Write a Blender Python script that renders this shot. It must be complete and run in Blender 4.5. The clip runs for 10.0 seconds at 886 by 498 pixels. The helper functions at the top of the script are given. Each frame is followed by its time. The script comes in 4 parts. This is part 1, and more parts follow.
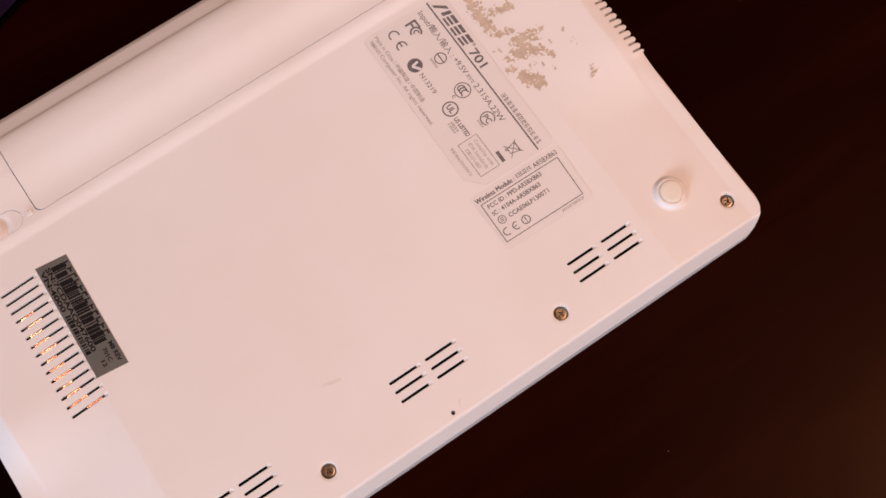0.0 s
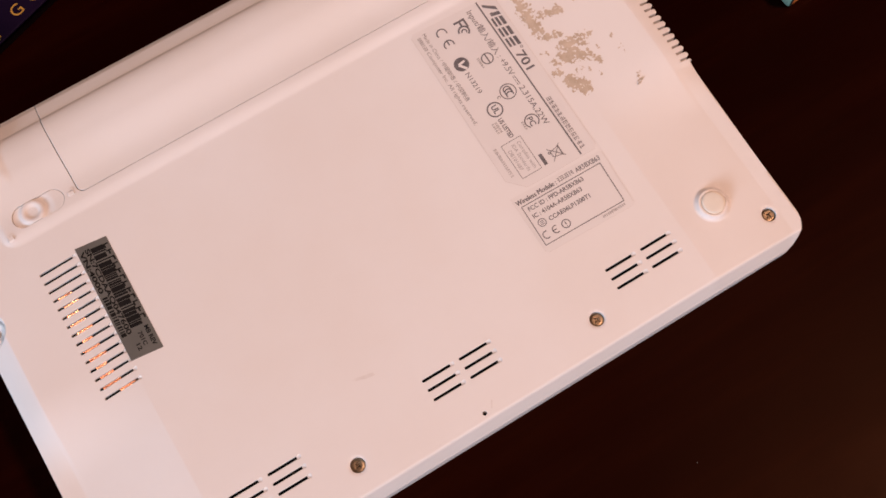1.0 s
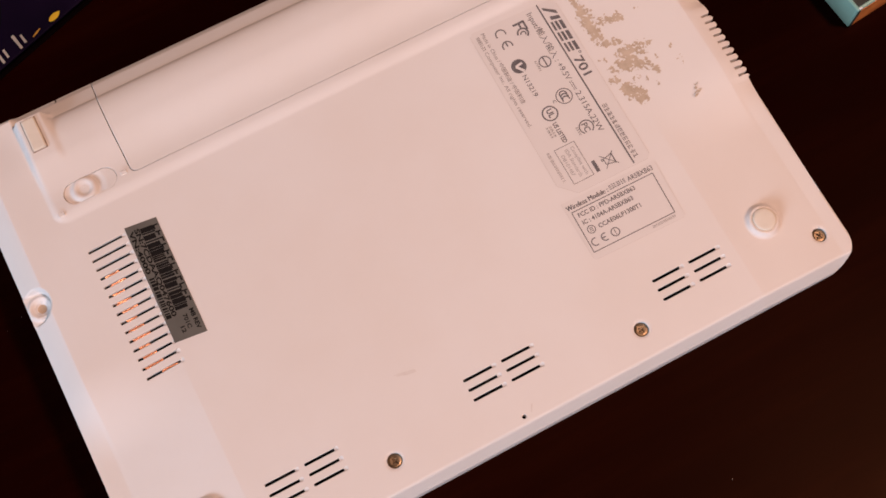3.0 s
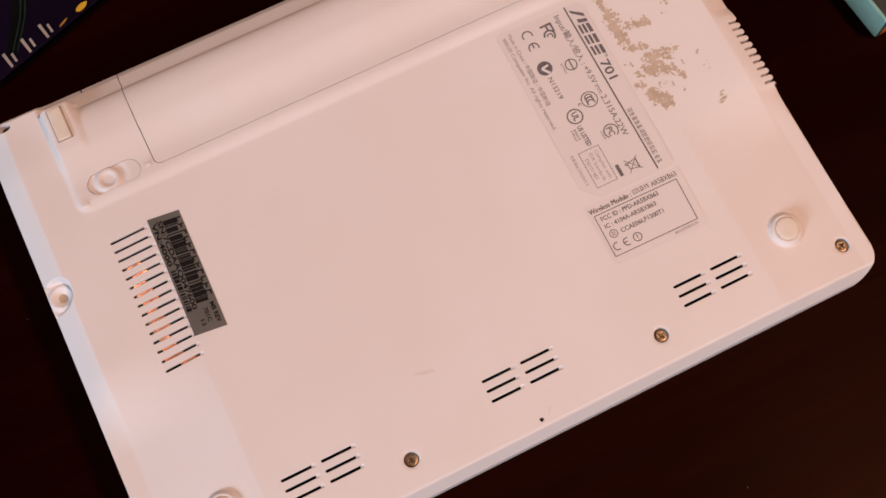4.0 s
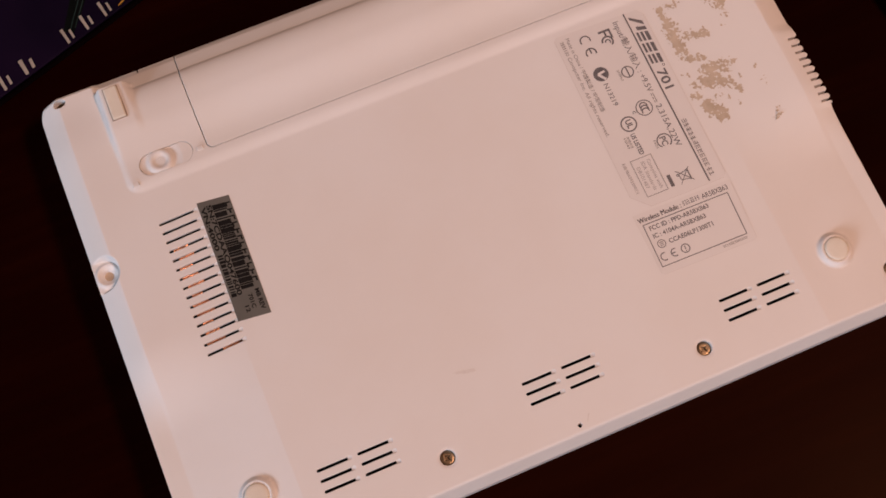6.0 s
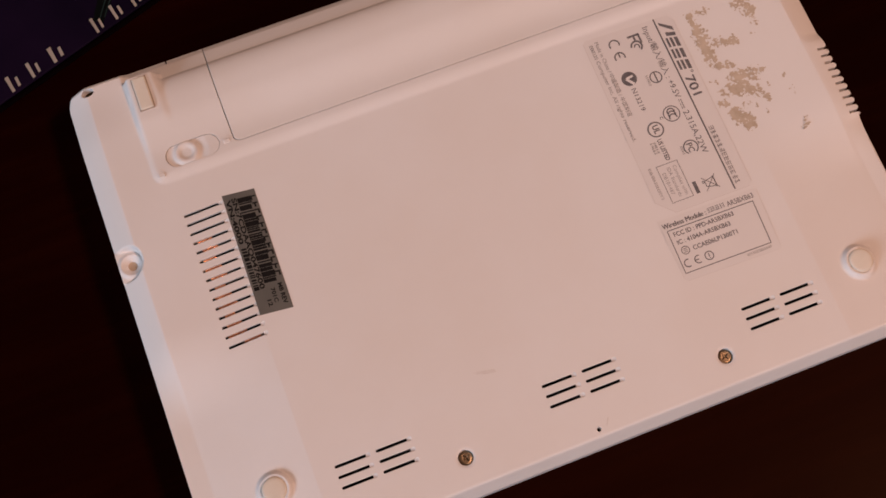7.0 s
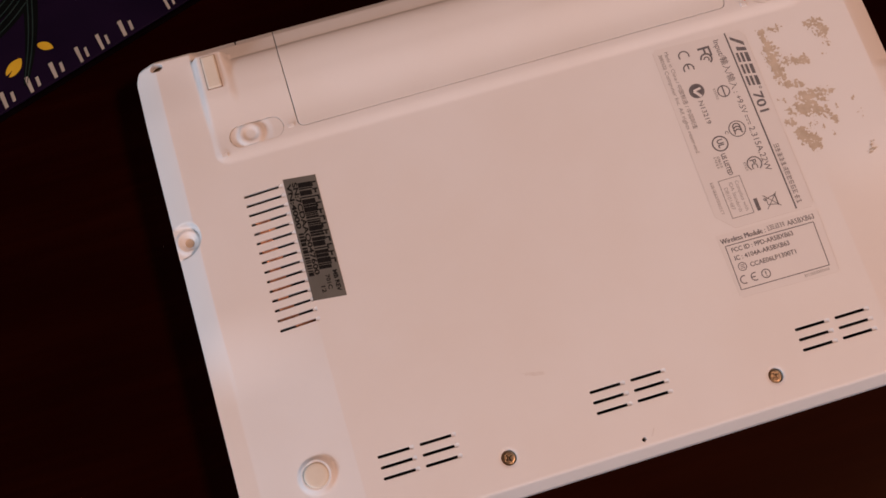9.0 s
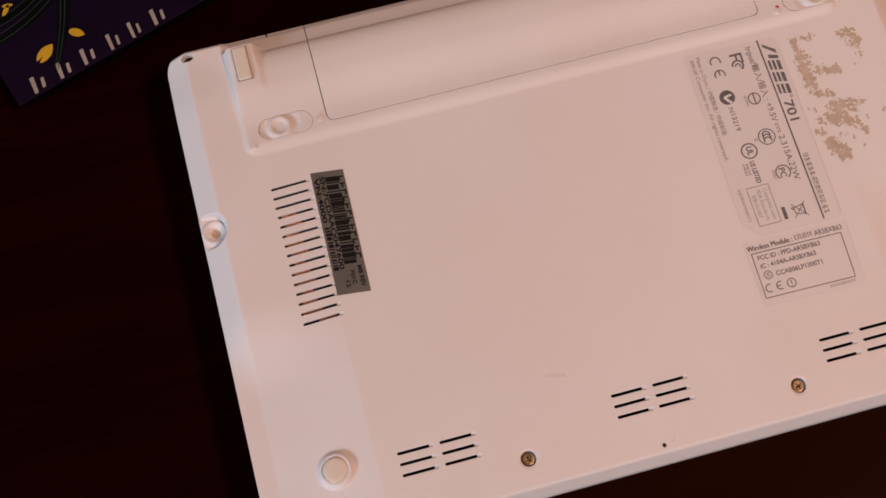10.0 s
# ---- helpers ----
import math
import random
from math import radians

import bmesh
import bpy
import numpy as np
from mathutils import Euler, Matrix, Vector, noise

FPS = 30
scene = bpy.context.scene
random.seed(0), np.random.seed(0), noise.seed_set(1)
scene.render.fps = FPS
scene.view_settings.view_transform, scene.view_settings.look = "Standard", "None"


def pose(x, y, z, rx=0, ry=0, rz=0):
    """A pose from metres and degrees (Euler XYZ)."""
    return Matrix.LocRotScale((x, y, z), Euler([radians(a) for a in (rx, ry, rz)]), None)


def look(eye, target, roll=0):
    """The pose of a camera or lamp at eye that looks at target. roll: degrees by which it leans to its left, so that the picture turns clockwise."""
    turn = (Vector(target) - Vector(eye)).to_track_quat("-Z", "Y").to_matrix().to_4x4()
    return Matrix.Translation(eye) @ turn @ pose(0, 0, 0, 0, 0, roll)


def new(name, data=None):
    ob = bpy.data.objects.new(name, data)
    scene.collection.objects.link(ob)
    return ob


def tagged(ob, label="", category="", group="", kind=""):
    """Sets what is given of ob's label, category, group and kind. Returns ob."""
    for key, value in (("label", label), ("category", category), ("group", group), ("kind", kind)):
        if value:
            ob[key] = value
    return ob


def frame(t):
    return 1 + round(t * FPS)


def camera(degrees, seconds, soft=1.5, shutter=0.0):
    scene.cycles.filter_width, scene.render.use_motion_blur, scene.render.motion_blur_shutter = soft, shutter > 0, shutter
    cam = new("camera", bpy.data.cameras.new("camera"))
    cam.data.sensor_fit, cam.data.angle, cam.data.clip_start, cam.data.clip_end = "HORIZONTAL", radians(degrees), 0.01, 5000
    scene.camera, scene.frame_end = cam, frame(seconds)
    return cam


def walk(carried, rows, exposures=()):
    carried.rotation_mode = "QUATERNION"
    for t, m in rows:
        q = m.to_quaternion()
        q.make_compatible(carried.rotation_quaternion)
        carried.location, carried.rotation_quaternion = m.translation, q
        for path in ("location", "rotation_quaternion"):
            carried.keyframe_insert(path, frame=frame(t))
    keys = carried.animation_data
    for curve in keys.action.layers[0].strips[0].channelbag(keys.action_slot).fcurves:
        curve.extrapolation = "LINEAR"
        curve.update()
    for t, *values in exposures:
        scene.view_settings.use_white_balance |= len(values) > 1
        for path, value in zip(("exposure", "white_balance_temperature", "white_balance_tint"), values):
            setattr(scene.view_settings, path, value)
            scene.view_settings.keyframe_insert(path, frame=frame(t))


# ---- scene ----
cam = camera(41.0, 10.0, soft=1.65)
# seconds, place in metres, turn in degrees
PATH = [
    (0, 0.00869, -0.05165, 0.35159, 17.214, 0.897, -34.311),
    (0.5, 0.00556, -0.04982, 0.35146, 17.256, 0.874, -32.724),
    (1, 0.00298, -0.04824, 0.35141, 17.270, 0.788, -31.426),
    (1.5, 0.00081, -0.04684, 0.35142, 17.254, 0.751, -30.406),
    (2, -0.00106, -0.04555, 0.35148, 17.227, 0.701, -29.499),
    (2.5, -0.00272, -0.04432, 0.35156, 17.181, 0.633, -28.704),
    (4, -0.00730, -0.04079, 0.35188, 17.039, 0.517, -26.347),
    (4.5, -0.00888, -0.03966, 0.35198, 16.956, 0.508, -25.487),
    (5, -0.01055, -0.03856, 0.35208, 16.901, 0.466, -24.633),
    (5.5, -0.01233, -0.03752, 0.35216, 16.859, 0.447, -23.796),
    (7, -0.01838, -0.03486, 0.35235, 16.827, 0.294, -21.161),
    (7.5, -0.02059, -0.03416, 0.35239, 16.818, 0.227, -20.303),
    (8, -0.02285, -0.03354, 0.35241, 16.774, 0.245, -19.127),
    (8.5, -0.02511, -0.03298, 0.35241, 16.785, 0.242, -17.986),
    (9, -0.02731, -0.03245, 0.35239, 16.801, 0.234, -16.907),
    (9.5, -0.02941, -0.03187, 0.35233, 16.791, 0.238, -15.845),
    (10, -0.03132, -0.03119, 0.35224, 16.720, 0.205, -15.003),
]
walk(cam, [(t, pose(x, y, z, rx, ry, rz)) for t, x, y, z, rx, ry, rz in PATH],
     exposures=[(0.0, 0.46, 6340, 9.4), (2.5, 0.36, 6500, 10.0), (4.5, 0.26, 6580, 10.5), (5.5, 0.12, 6660, 11.2), (7.5, -0.07, 6780, 12.2), (10.0, -0.01, 6740, 11.8)])

# ---- light: a dim room, one cool window, one added warm lamp over the table, both unseen ----
world = bpy.data.worlds.new("room_air")
scene.world = world
world.use_nodes = True
wn = world.node_tree
sky = wn.nodes.new("ShaderNodeTexSky")
sky.sky_type, sky.sun_disc = "NISHITA", False
sky.sun_elevation, sky.sun_rotation = radians(35), radians(200)
wn.links.new(sky.outputs["Color"], wn.nodes["Background"].inputs["Color"])
wn.nodes["Background"].inputs["Strength"].default_value = 0.08


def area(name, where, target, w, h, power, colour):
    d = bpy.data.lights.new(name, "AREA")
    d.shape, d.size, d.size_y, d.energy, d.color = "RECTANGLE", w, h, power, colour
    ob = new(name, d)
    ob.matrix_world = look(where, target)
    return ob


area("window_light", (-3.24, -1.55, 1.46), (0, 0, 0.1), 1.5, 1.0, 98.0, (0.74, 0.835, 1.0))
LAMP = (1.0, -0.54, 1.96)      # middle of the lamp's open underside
unseen_lamp_light = area("unseen_lamp_light", LAMP, (LAMP[0], LAMP[1], 0), 0.34, 0.34, 35.5, (1.0, 0.583, 0.422))
unseen_lamp_light.data.shape = "DISK"

# ---- materials ----


def nodes_of(name):
    m = bpy.data.materials.new(name)
    m.use_nodes = True
    nt = m.node_tree
    return m, nt, nt.nodes["Principled BSDF"]


def noise_node(nt, scale, detail=3.0, rough=0.55, stretch=(1, 1, 1)):
    tc = nt.nodes.new("ShaderNodeTexCoord")
    mp = nt.nodes.new("ShaderNodeMapping")
    mp.inputs["Scale"].default_value = stretch
    n = nt.nodes.new("ShaderNodeTexNoise")
    n.inputs["Scale"].default_value = scale
    n.inputs["Detail"].default_value = detail
    n.inputs["Roughness"].default_value = rough
    nt.links.new(tc.outputs["Object"], mp.inputs["Vector"])
    nt.links.new(mp.outputs["Vector"], n.inputs["Vector"])
    return n.outputs["Fac"]


def ramp(nt, fac, stops):
    r = nt.nodes.new("ShaderNodeValToRGB")
    els = r.color_ramp.elements
    while len(els) < len(stops):
        els.new(0.5)
    for e, (p, c) in zip(els, stops):
        e.position, e.color = p, (*c, 1)
    nt.links.new(fac, r.inputs["Fac"])
    return r.outputs["Color"]


def bump(nt, bsdf, fac, strength, distance):
    b = nt.nodes.new("ShaderNodeBump")
    b.inputs["Strength"].default_value, b.inputs["Distance"].default_value = strength, distance
    nt.links.new(fac, b.inputs["Height"])
    nt.links.new(b.outputs["Normal"], bsdf.inputs["Normal"])


def simple(name, c1, c2, rough, scale, metal=0.0, relief=0.0, distance=0.0002, stretch=(1, 1, 1), spec=0.5, detail=3.0):
    m, nt, p = nodes_of(name)
    f = noise_node(nt, scale, detail, stretch=stretch)
    nt.links.new(ramp(nt, f, [(0.3, c1), (0.7, c2)]), p.inputs["Base Color"])
    p.inputs["Roughness"].default_value, p.inputs["Metallic"].default_value = rough, metal
    p.inputs["Specular IOR Level"].default_value = spec
    if relief:
        bump(nt, p, noise_node(nt, scale * 6, 2.0, stretch=stretch), relief, distance)
    return m


def plastic(name, c, rough, yellowed):
    # white moulded plastic: faint handling marks, fine grain
    m, nt, p = nodes_of(name)
    f = noise_node(nt, 22, 4.0)
    mark = noise_node(nt, 90, 5.0, 0.7, (1, 2.2, 1))
    a = ramp(nt, f, [(0.35, c), (0.68, yellowed)])
    b = ramp(nt, mark, [(0.70, (0, 0, 0)), (0.82, (0.14, 0.14, 0.14))])
    mix = nt.nodes.new("ShaderNodeMix")
    mix.data_type = "RGBA"
    nt.links.new(b, mix.inputs[0])
    nt.links.new(a, mix.inputs[6])
    mix.inputs[7].default_value = (0.52, 0.42, 0.36, 1)
    nt.links.new(mix.outputs[2], p.inputs["Base Color"])
    p.inputs["Roughness"].default_value = rough
    nt.links.new(ramp(nt, noise_node(nt, 60, 3.0), [(0.3, (rough - 0.05,) * 3), (0.7, (rough + 0.08,) * 3)]), p.inputs["Roughness"])
    bump(nt, p, noise_node(nt, 2600, 2.0), 0.10, 0.00006)
    return m


def wood(name):
    # dark red-brown polished hardwood, grain along x
    m, nt, p = nodes_of(name)
    f = noise_node(nt, 7, 6.0, 0.6, (0.7, 5, 5))
    g = noise_node(nt, 60, 4.0, 0.6, (0.25, 8, 8))
    mul = nt.nodes.new("ShaderNodeMath")
    mul.operation = "MULTIPLY_ADD"
    nt.links.new(g, mul.inputs[0])
    mul.inputs[1].default_value = 0.35
    nt.links.new(f, mul.inputs[2])
    nt.links.new(ramp(nt, mul.outputs[0], [(0.35, (0.0044, 0.00018, 0.0001)), (0.65, (0.0068, 0.0004, 0.0002)), (0.95, (0.0125, 0.0016, 0.0005))]), p.inputs["Base Color"])
    nt.links.new(ramp(nt, noise_node(nt, 30, 4.0), [(0.3, (0.34,) * 3), (0.75, (0.44,) * 3)]), p.inputs["Roughness"])
    p.inputs["Specular IOR Level"].default_value = 0.038
    p.inputs["Specular Tint"].default_value = (1.0, 0.55, 0.32, 1)
    bump(nt, p, g, 0.04, 0.0003)
    return m


WHITE = plastic("white_plastic", (0.76, 0.735, 0.725), 0.60, (0.74, 0.70, 0.675))
WHITE_BATTERY = plastic("white_battery_plastic", (0.76, 0.735, 0.72), 0.58, (0.74, 0.70, 0.67))
RUBBER = simple("cream_rubber", (0.70, 0.64, 0.55), (0.75, 0.69, 0.60), 0.65, 300, relief=0.1)
INSIDE = simple("black_inside", (0.004, 0.0035, 0.003), (0.008, 0.007, 0.006), 0.8, 200, spec=0.1)
COPPER = simple("copper_shield", (0.30, 0.135, 0.075), (0.60, 0.31, 0.19), 0.20, 500, metal=1.0, relief=0.22, distance=0.0002)
BRASS = simple("bronze_screw", (0.20, 0.145, 0.09), (0.36, 0.27, 0.18), 0.42, 900, metal=1.0, relief=0.2)
FILM = simple("label_film", (0.71, 0.675, 0.66), (0.735, 0.70, 0.68), 0.42, 60)
INK = simple("grey_ink", (0.10, 0.09, 0.10), (0.16, 0.15, 0.155), 0.6, 700)
INK_PALE = simple("pale_grey_ink", (0.20, 0.185, 0.185), (0.29, 0.265, 0.265), 0.6, 700)
INK_FAINT = simple("faint_grey_ink", (0.30, 0.28, 0.28), (0.40, 0.37, 0.37), 0.6, 700)
FILM_RIM = simple("label_film_edge", (0.60, 0.55, 0.52), (0.66, 0.61, 0.58), 0.5, 300)
SILVER = simple("silver_label", (0.155, 0.15, 0.135), (0.195, 0.187, 0.168), 0.42, 120, metal=0.35)
INK_BLACK = simple("black_ink", (0.008, 0.007, 0.007), (0.014, 0.012, 0.011), 0.8, 500, spec=0.15)
RESIDUE = simple("glue_residue", (0.47, 0.38, 0.29), (0.59, 0.49, 0.39), 0.8, 350, relief=0.5)
# brown that paints the shade in the gap round a pad
GAP_SHADE = simple("gap_shade_brown", (0.28, 0.20, 0.15), (0.36, 0.27, 0.21), 0.7, 400)
SMEAR = simple("grey_scuff", (0.66, 0.61, 0.585), (0.71, 0.67, 0.645), 0.6, 500)
RED = simple("red_paint", (0.55, 0.01, 0.012), (0.68, 0.02, 0.02), 0.5, 400)
TABLE = wood("dark_polished_wood")
COVER = simple("dark_purple_cover", (0.0040, 0.0016, 0.0085), (0.0105, 0.0040, 0.0170), 0.55, 25, spec=0.05)
TRUNK = simple("black_green_print", (0.0015, 0.002, 0.002), (0.004, 0.005, 0.0045), 0.6, 60, spec=0.04)
TEALINE = simple("dull_teal_line", (0.014, 0.026, 0.024), (0.022, 0.036, 0.034), 0.6, 60, spec=0.05)
CREAM = simple("cream_print", (0.30, 0.26, 0.22), (0.38, 0.335, 0.285), 0.5, 90)
# near-black colour holds the shadow on the book's sides
SHADED_EDGE = simple("shaded_book_edge", (0.0016, 0.0005, 0.0007), (0.0026, 0.0008, 0.0011), 0.9, 200, spec=0.02)
YELLOW = simple("yellow_print", (0.52, 0.30, 0.012), (0.62, 0.38, 0.02), 0.5, 90)
GOLD = simple("gold_print", (0.34, 0.16, 0.02), (0.44, 0.23, 0.04), 0.45, 90)
TEAL = simple("pale_teal_card", (0.20, 0.36, 0.305), (0.27, 0.44, 0.37), 0.40, 60)
ORANGE = simple("orange_print", (0.40, 0.10, 0.025), (0.68, 0.23, 0.06), 0.38, 160, detail=5.0)
DARKPRINT = simple("dark_green_print", (0.012, 0.016, 0.014), (0.03, 0.036, 0.032), 0.5, 200)
WALLPAINT = simple("cream_wall_paint", (0.26, 0.235, 0.215), (0.30, 0.27, 0.25), 0.8, 8, relief=0.1)
CEILPAINT = simple("beige_ceiling_paint", (0.28, 0.24, 0.21), (0.32, 0.28, 0.25), 0.85, 8)
FLOORWOOD = simple("brown_floor", (0.12, 0.06, 0.035), (0.18, 0.10, 0.055), 0.5, 12, stretch=(1, 8, 1))
FRAME_AND_GLINT = simple("white_frame_and_glint_paint", (0.70, 0.68, 0.66), (0.76, 0.74, 0.72), 0.5, 30)
BULB, _nt, _p = nodes_of("lit_bulb_glass")
_p.inputs["Emission Color"].default_value, _p.inputs["Emission Strength"].default_value = (1.0, 0.60, 0.40, 1), 6.0
SHADE = simple("brown_lamp_shade", (0.16, 0.09, 0.05), (0.22, 0.13, 0.08), 0.7, 60, relief=0.1)

MM = 0.001
TOP = 26.0          # height of the bottom plate over the table, mm
CX = 36.85          # middle of the computer across, mm


def link(name, mesh, mat, parent=None, label=""):
    if mat:
        mesh.materials.clear()
        mesh.materials.append(mat)
    ob = new(name, mesh)
    if parent:
        ob.parent = parent
        ob.matrix_parent_inverse = parent.matrix_world.inverted()
    if label:
        tagged(ob, label)
    return ob


def part(name, bm, mat, parent=None, label="", smooth=False):
    me = bpy.data.meshes.new(name)
    if smooth:
        for f in bm.faces:
            f.smooth = True
    bm.to_mesh(me)
    bm.free()
    return link(name, me, mat, parent, label)


def thing(name, label, category, group="", at=(0, 0, 0), turn=0):
    ob = new(name)
    ob.empty_display_size = 0.02
    ob.matrix_world = pose(*at, 0, 0, turn)
    bpy.context.view_layer.update()
    return tagged(ob, label, category, group)


def box(bm, x0, x1, y0, y1, z0, z1, bevel=0.0, segs=2, m=None):
    g = bmesh.ops.create_cube(bm, size=1.0)
    vs = g["verts"]
    for v in vs:
        v.co = Vector((x0 + (v.co.x + 0.5) * (x1 - x0), y0 + (v.co.y + 0.5) * (y1 - y0), z0 + (v.co.z + 0.5) * (z1 - z0)))
    if m:
        bmesh.ops.transform(bm, matrix=m, verts=vs)
    if bevel:
        es = list({e for v in vs for e in v.link_edges})
        bmesh.ops.bevel(bm, geom=es, offset=bevel, segments=segs, affect="EDGES", profile=0.5)
    return bm


def prism(bm, pts, z0, z1):
    lo = [bm.verts.new((x, y, z0)) for x, y in pts]
    hi = [bm.verts.new((x, y, z1)) for x, y in pts]
    n = len(pts)
    bm.faces.new(hi)
    bm.faces.new(lo[::-1])
    for i in range(n):
        j = (i + 1) % n
        bm.faces.new((lo[i], lo[j], hi[j], hi[i]))
    return bm


def ring(bm, cx, cy, r0, r1, z, a0=0, a1=360, n=40, lift=0.0):
    rows = []
    full = abs(a1 - a0) >= 360
    for i in range(n + (0 if full else 1)):
        a = radians(a0 + (a1 - a0) * i / n)
        rows.append([bm.verts.new((cx + r * math.cos(a), cy + r * math.sin(a), z + lift)) for r in (r0, r1)])
    for i in range(n):
        p, q = rows[i], rows[(i + 1) % len(rows)]
        bm.faces.new((p[0], p[1], q[1], q[0]))
    return bm


def disc(bm, cx, cy, r, z, n=32):
    bm.faces.new([bm.verts.new((cx + r * math.cos(2 * math.pi * i / n), cy + r * math.sin(2 * math.pi * i / n), z)) for i in range(n)])
    return bm


def scaled(bm):
    bmesh.ops.scale(bm, vec=(MM, MM, MM), verts=bm.verts)
    return bm


# ---- the room ----


def slab(name, x0, x1, y0, y1, z0, z1, mat, label):
    ob = part(name, box(bmesh.new(), x0, x1, y0, y1, z0, z1), mat)
    return tagged(ob, label, "", "", "structure")


slab("floor", -3.4, 2.7, -3.0, 2.6, -0.84, -0.76, FLOORWOOD, "brown wooden floor of the room")
slab("ceiling", -3.4, 2.7, -3.0, 2.6, 2.50, 2.58, CEILPAINT, "plain beige painted ceiling")
slab("wall_north", -3.4, 2.7, 2.6, 2.72, -0.76, 2.50, WALLPAINT, "plain cream painted wall")
slab("wall_south", -3.4, 2.7, -3.12, -3.0, -0.76, 2.50, WALLPAINT, "plain cream painted wall")


def pierced(name, x0, x1, y0, y1, z0, z1):
    # a wall across x with one opening
    bm = bmesh.new()
    for a, b, c, d in ((-3.0, y0, -0.76, 2.50), (y1, 2.6, -0.76, 2.50), (y0, y1, -0.76, z0), (y0, y1, z1, 2.50)):
        box(bm, x0, x1, a, b, c, d)
    return tagged(part(name, bm, WALLPAINT), "plain cream painted wall with a window", "", "", "structure")


def window(name, x0, y0, y1, z0, z1, label):
    ob = tagged(new(name), label, "window", "", "structure")
    bm = bmesh.new()
    for a, b, c, d in ((y0, y0 + 0.05, z0, z1), (y1 - 0.05, y1, z0, z1), (y0 + 0.05, y1 - 0.05, z0, z0 + 0.05), (y0 + 0.05, y1 - 0.05, z1 - 0.05, z1)):
        box(bm, x0, x0 + 0.05, a, b, c, d)
    part("window_frame", bm, FRAME_AND_GLINT, ob)
    return ob


pierced("wall_west", -3.52, -3.4, -2.35, -0.75, 0.90, 2.08)
slab("wall_east", 2.7, 2.82, -3.0, 2.6, -0.76, 2.50, WALLPAINT, "plain cream painted wall")
window("window_1", -3.48, -2.35, -0.75, 0.90, 2.08, "white framed window letting in cool daylight")


def turned(bm, cx, cy, prof, n=40):
    # a shape of revolution from (radius, height) pairs
    rows = [[bm.verts.new((cx + r * math.cos(2 * math.pi * i / n), cy + r * math.sin(2 * math.pi * i / n), z)) for i in range(n)] for r, z in prof]
    for p, q in zip(rows, rows[1:]):
        for i in range(n):
            bm.faces.new((p[i], p[(i + 1) % n], q[(i + 1) % n], q[i]))
    return bm


# out of view: warm light comes from upper right, the fixture is made up
lamp = thing("unseen_hanging_lamp", "unseen brown cone-shaped hanging lamp with a lit bulb, added for the warm light", "lamp", at=LAMP)
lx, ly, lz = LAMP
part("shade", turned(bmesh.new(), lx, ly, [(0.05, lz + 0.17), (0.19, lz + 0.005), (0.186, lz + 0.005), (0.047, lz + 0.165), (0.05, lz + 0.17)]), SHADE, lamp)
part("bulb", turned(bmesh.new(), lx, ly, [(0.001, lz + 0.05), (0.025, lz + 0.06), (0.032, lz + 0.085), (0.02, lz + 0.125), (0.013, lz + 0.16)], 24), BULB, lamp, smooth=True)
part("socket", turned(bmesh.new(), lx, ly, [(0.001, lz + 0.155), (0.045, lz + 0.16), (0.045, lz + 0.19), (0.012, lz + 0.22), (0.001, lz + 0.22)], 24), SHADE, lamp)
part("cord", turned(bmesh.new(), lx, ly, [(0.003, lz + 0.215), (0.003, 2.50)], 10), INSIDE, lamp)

# ---- the table ----
table = thing("table", "dark red-brown polished wooden table", "table", at=(0.1, 0.25, -0.76))
part("tabletop", box(bmesh.new(), -0.95, 1.15, -0.40, 0.90, -0.035, 0.0, 0.004, 3), TABLE, table)
for lx, ly in ((-0.88, -0.33), (1.08, -0.33), (-0.88, 0.83), (1.08, 0.83)):
    part("leg", box(bmesh.new(), lx - 0.035, lx + 0.035, ly - 0.035, ly + 0.035, -0.76, -0.035, 0.004, 2), TABLE, table)


# ---- the small white computer, lying on its lid ----


def rr(x, y, x0, x1, y0, y1, r):
    # signed distance to a rectangle with round corners, negative inside
    qx = np.abs(x - (x0 + x1) / 2) - (x1 - x0) / 2 + r
    qy = np.abs(y - (y0 + y1) / 2) - (y1 - y0) / 2 + r
    return np.hypot(np.maximum(qx, 0), np.maximum(qy, 0)) + np.minimum(np.maximum(qx, qy), 0) - r


def circ(x, y, cx, cy, r):
    return np.hypot(x - cx, y - cy) - r


def ease(a, b, v):
    t = np.clip((v - a) / (b - a), 0, 1)
    return t * t * (3 - 2 * t)


X0, X1, Y0, Y1 = -73.8, 148.3, -10.7, 146.6
BAT = (-29.6, 105.2, 110.8, 152.0)
RIBS = [54.1 + 2.43 * i for i in range(10)]
SCREWS = ((0, 0), (78.1, 0), (138.7, 0.3))
HOLE_TL = (-66.4, 142.9)
FEET = ((126.0, 11.3), (-51.6, 10.8))


def outline(x, y):
    # the right side is drawn in before and behind its row of ribs, whose round tips stand proud
    right = x > 100
    ins = 0.95 * (y < 52.9) + 0.35 * ease(52.9, 46.0, y) + 0.5 * ease(45.0, 12.0, y) + 0.4 * (y > 78.1)
    body = rr(x + np.where(right, ins, 0), y, X0, X1 + 2.0 * np.where(right & (y > 52.8) & (y < 78.2), 1, 0), Y0, Y1, np.where(y < 60, 8.0, 6.5))
    u = np.abs((y - RIBS[0] + 0.2) / 2.43 % 1.0 - 0.5) * 2
    tip = 146.75 + 1.3 * np.sqrt(np.clip(1 - (u / 0.80) ** 2, 0.0, 1))
    return np.where(right & (y > 52.8) & (y < 78.2), np.maximum(body, x - tip), body)


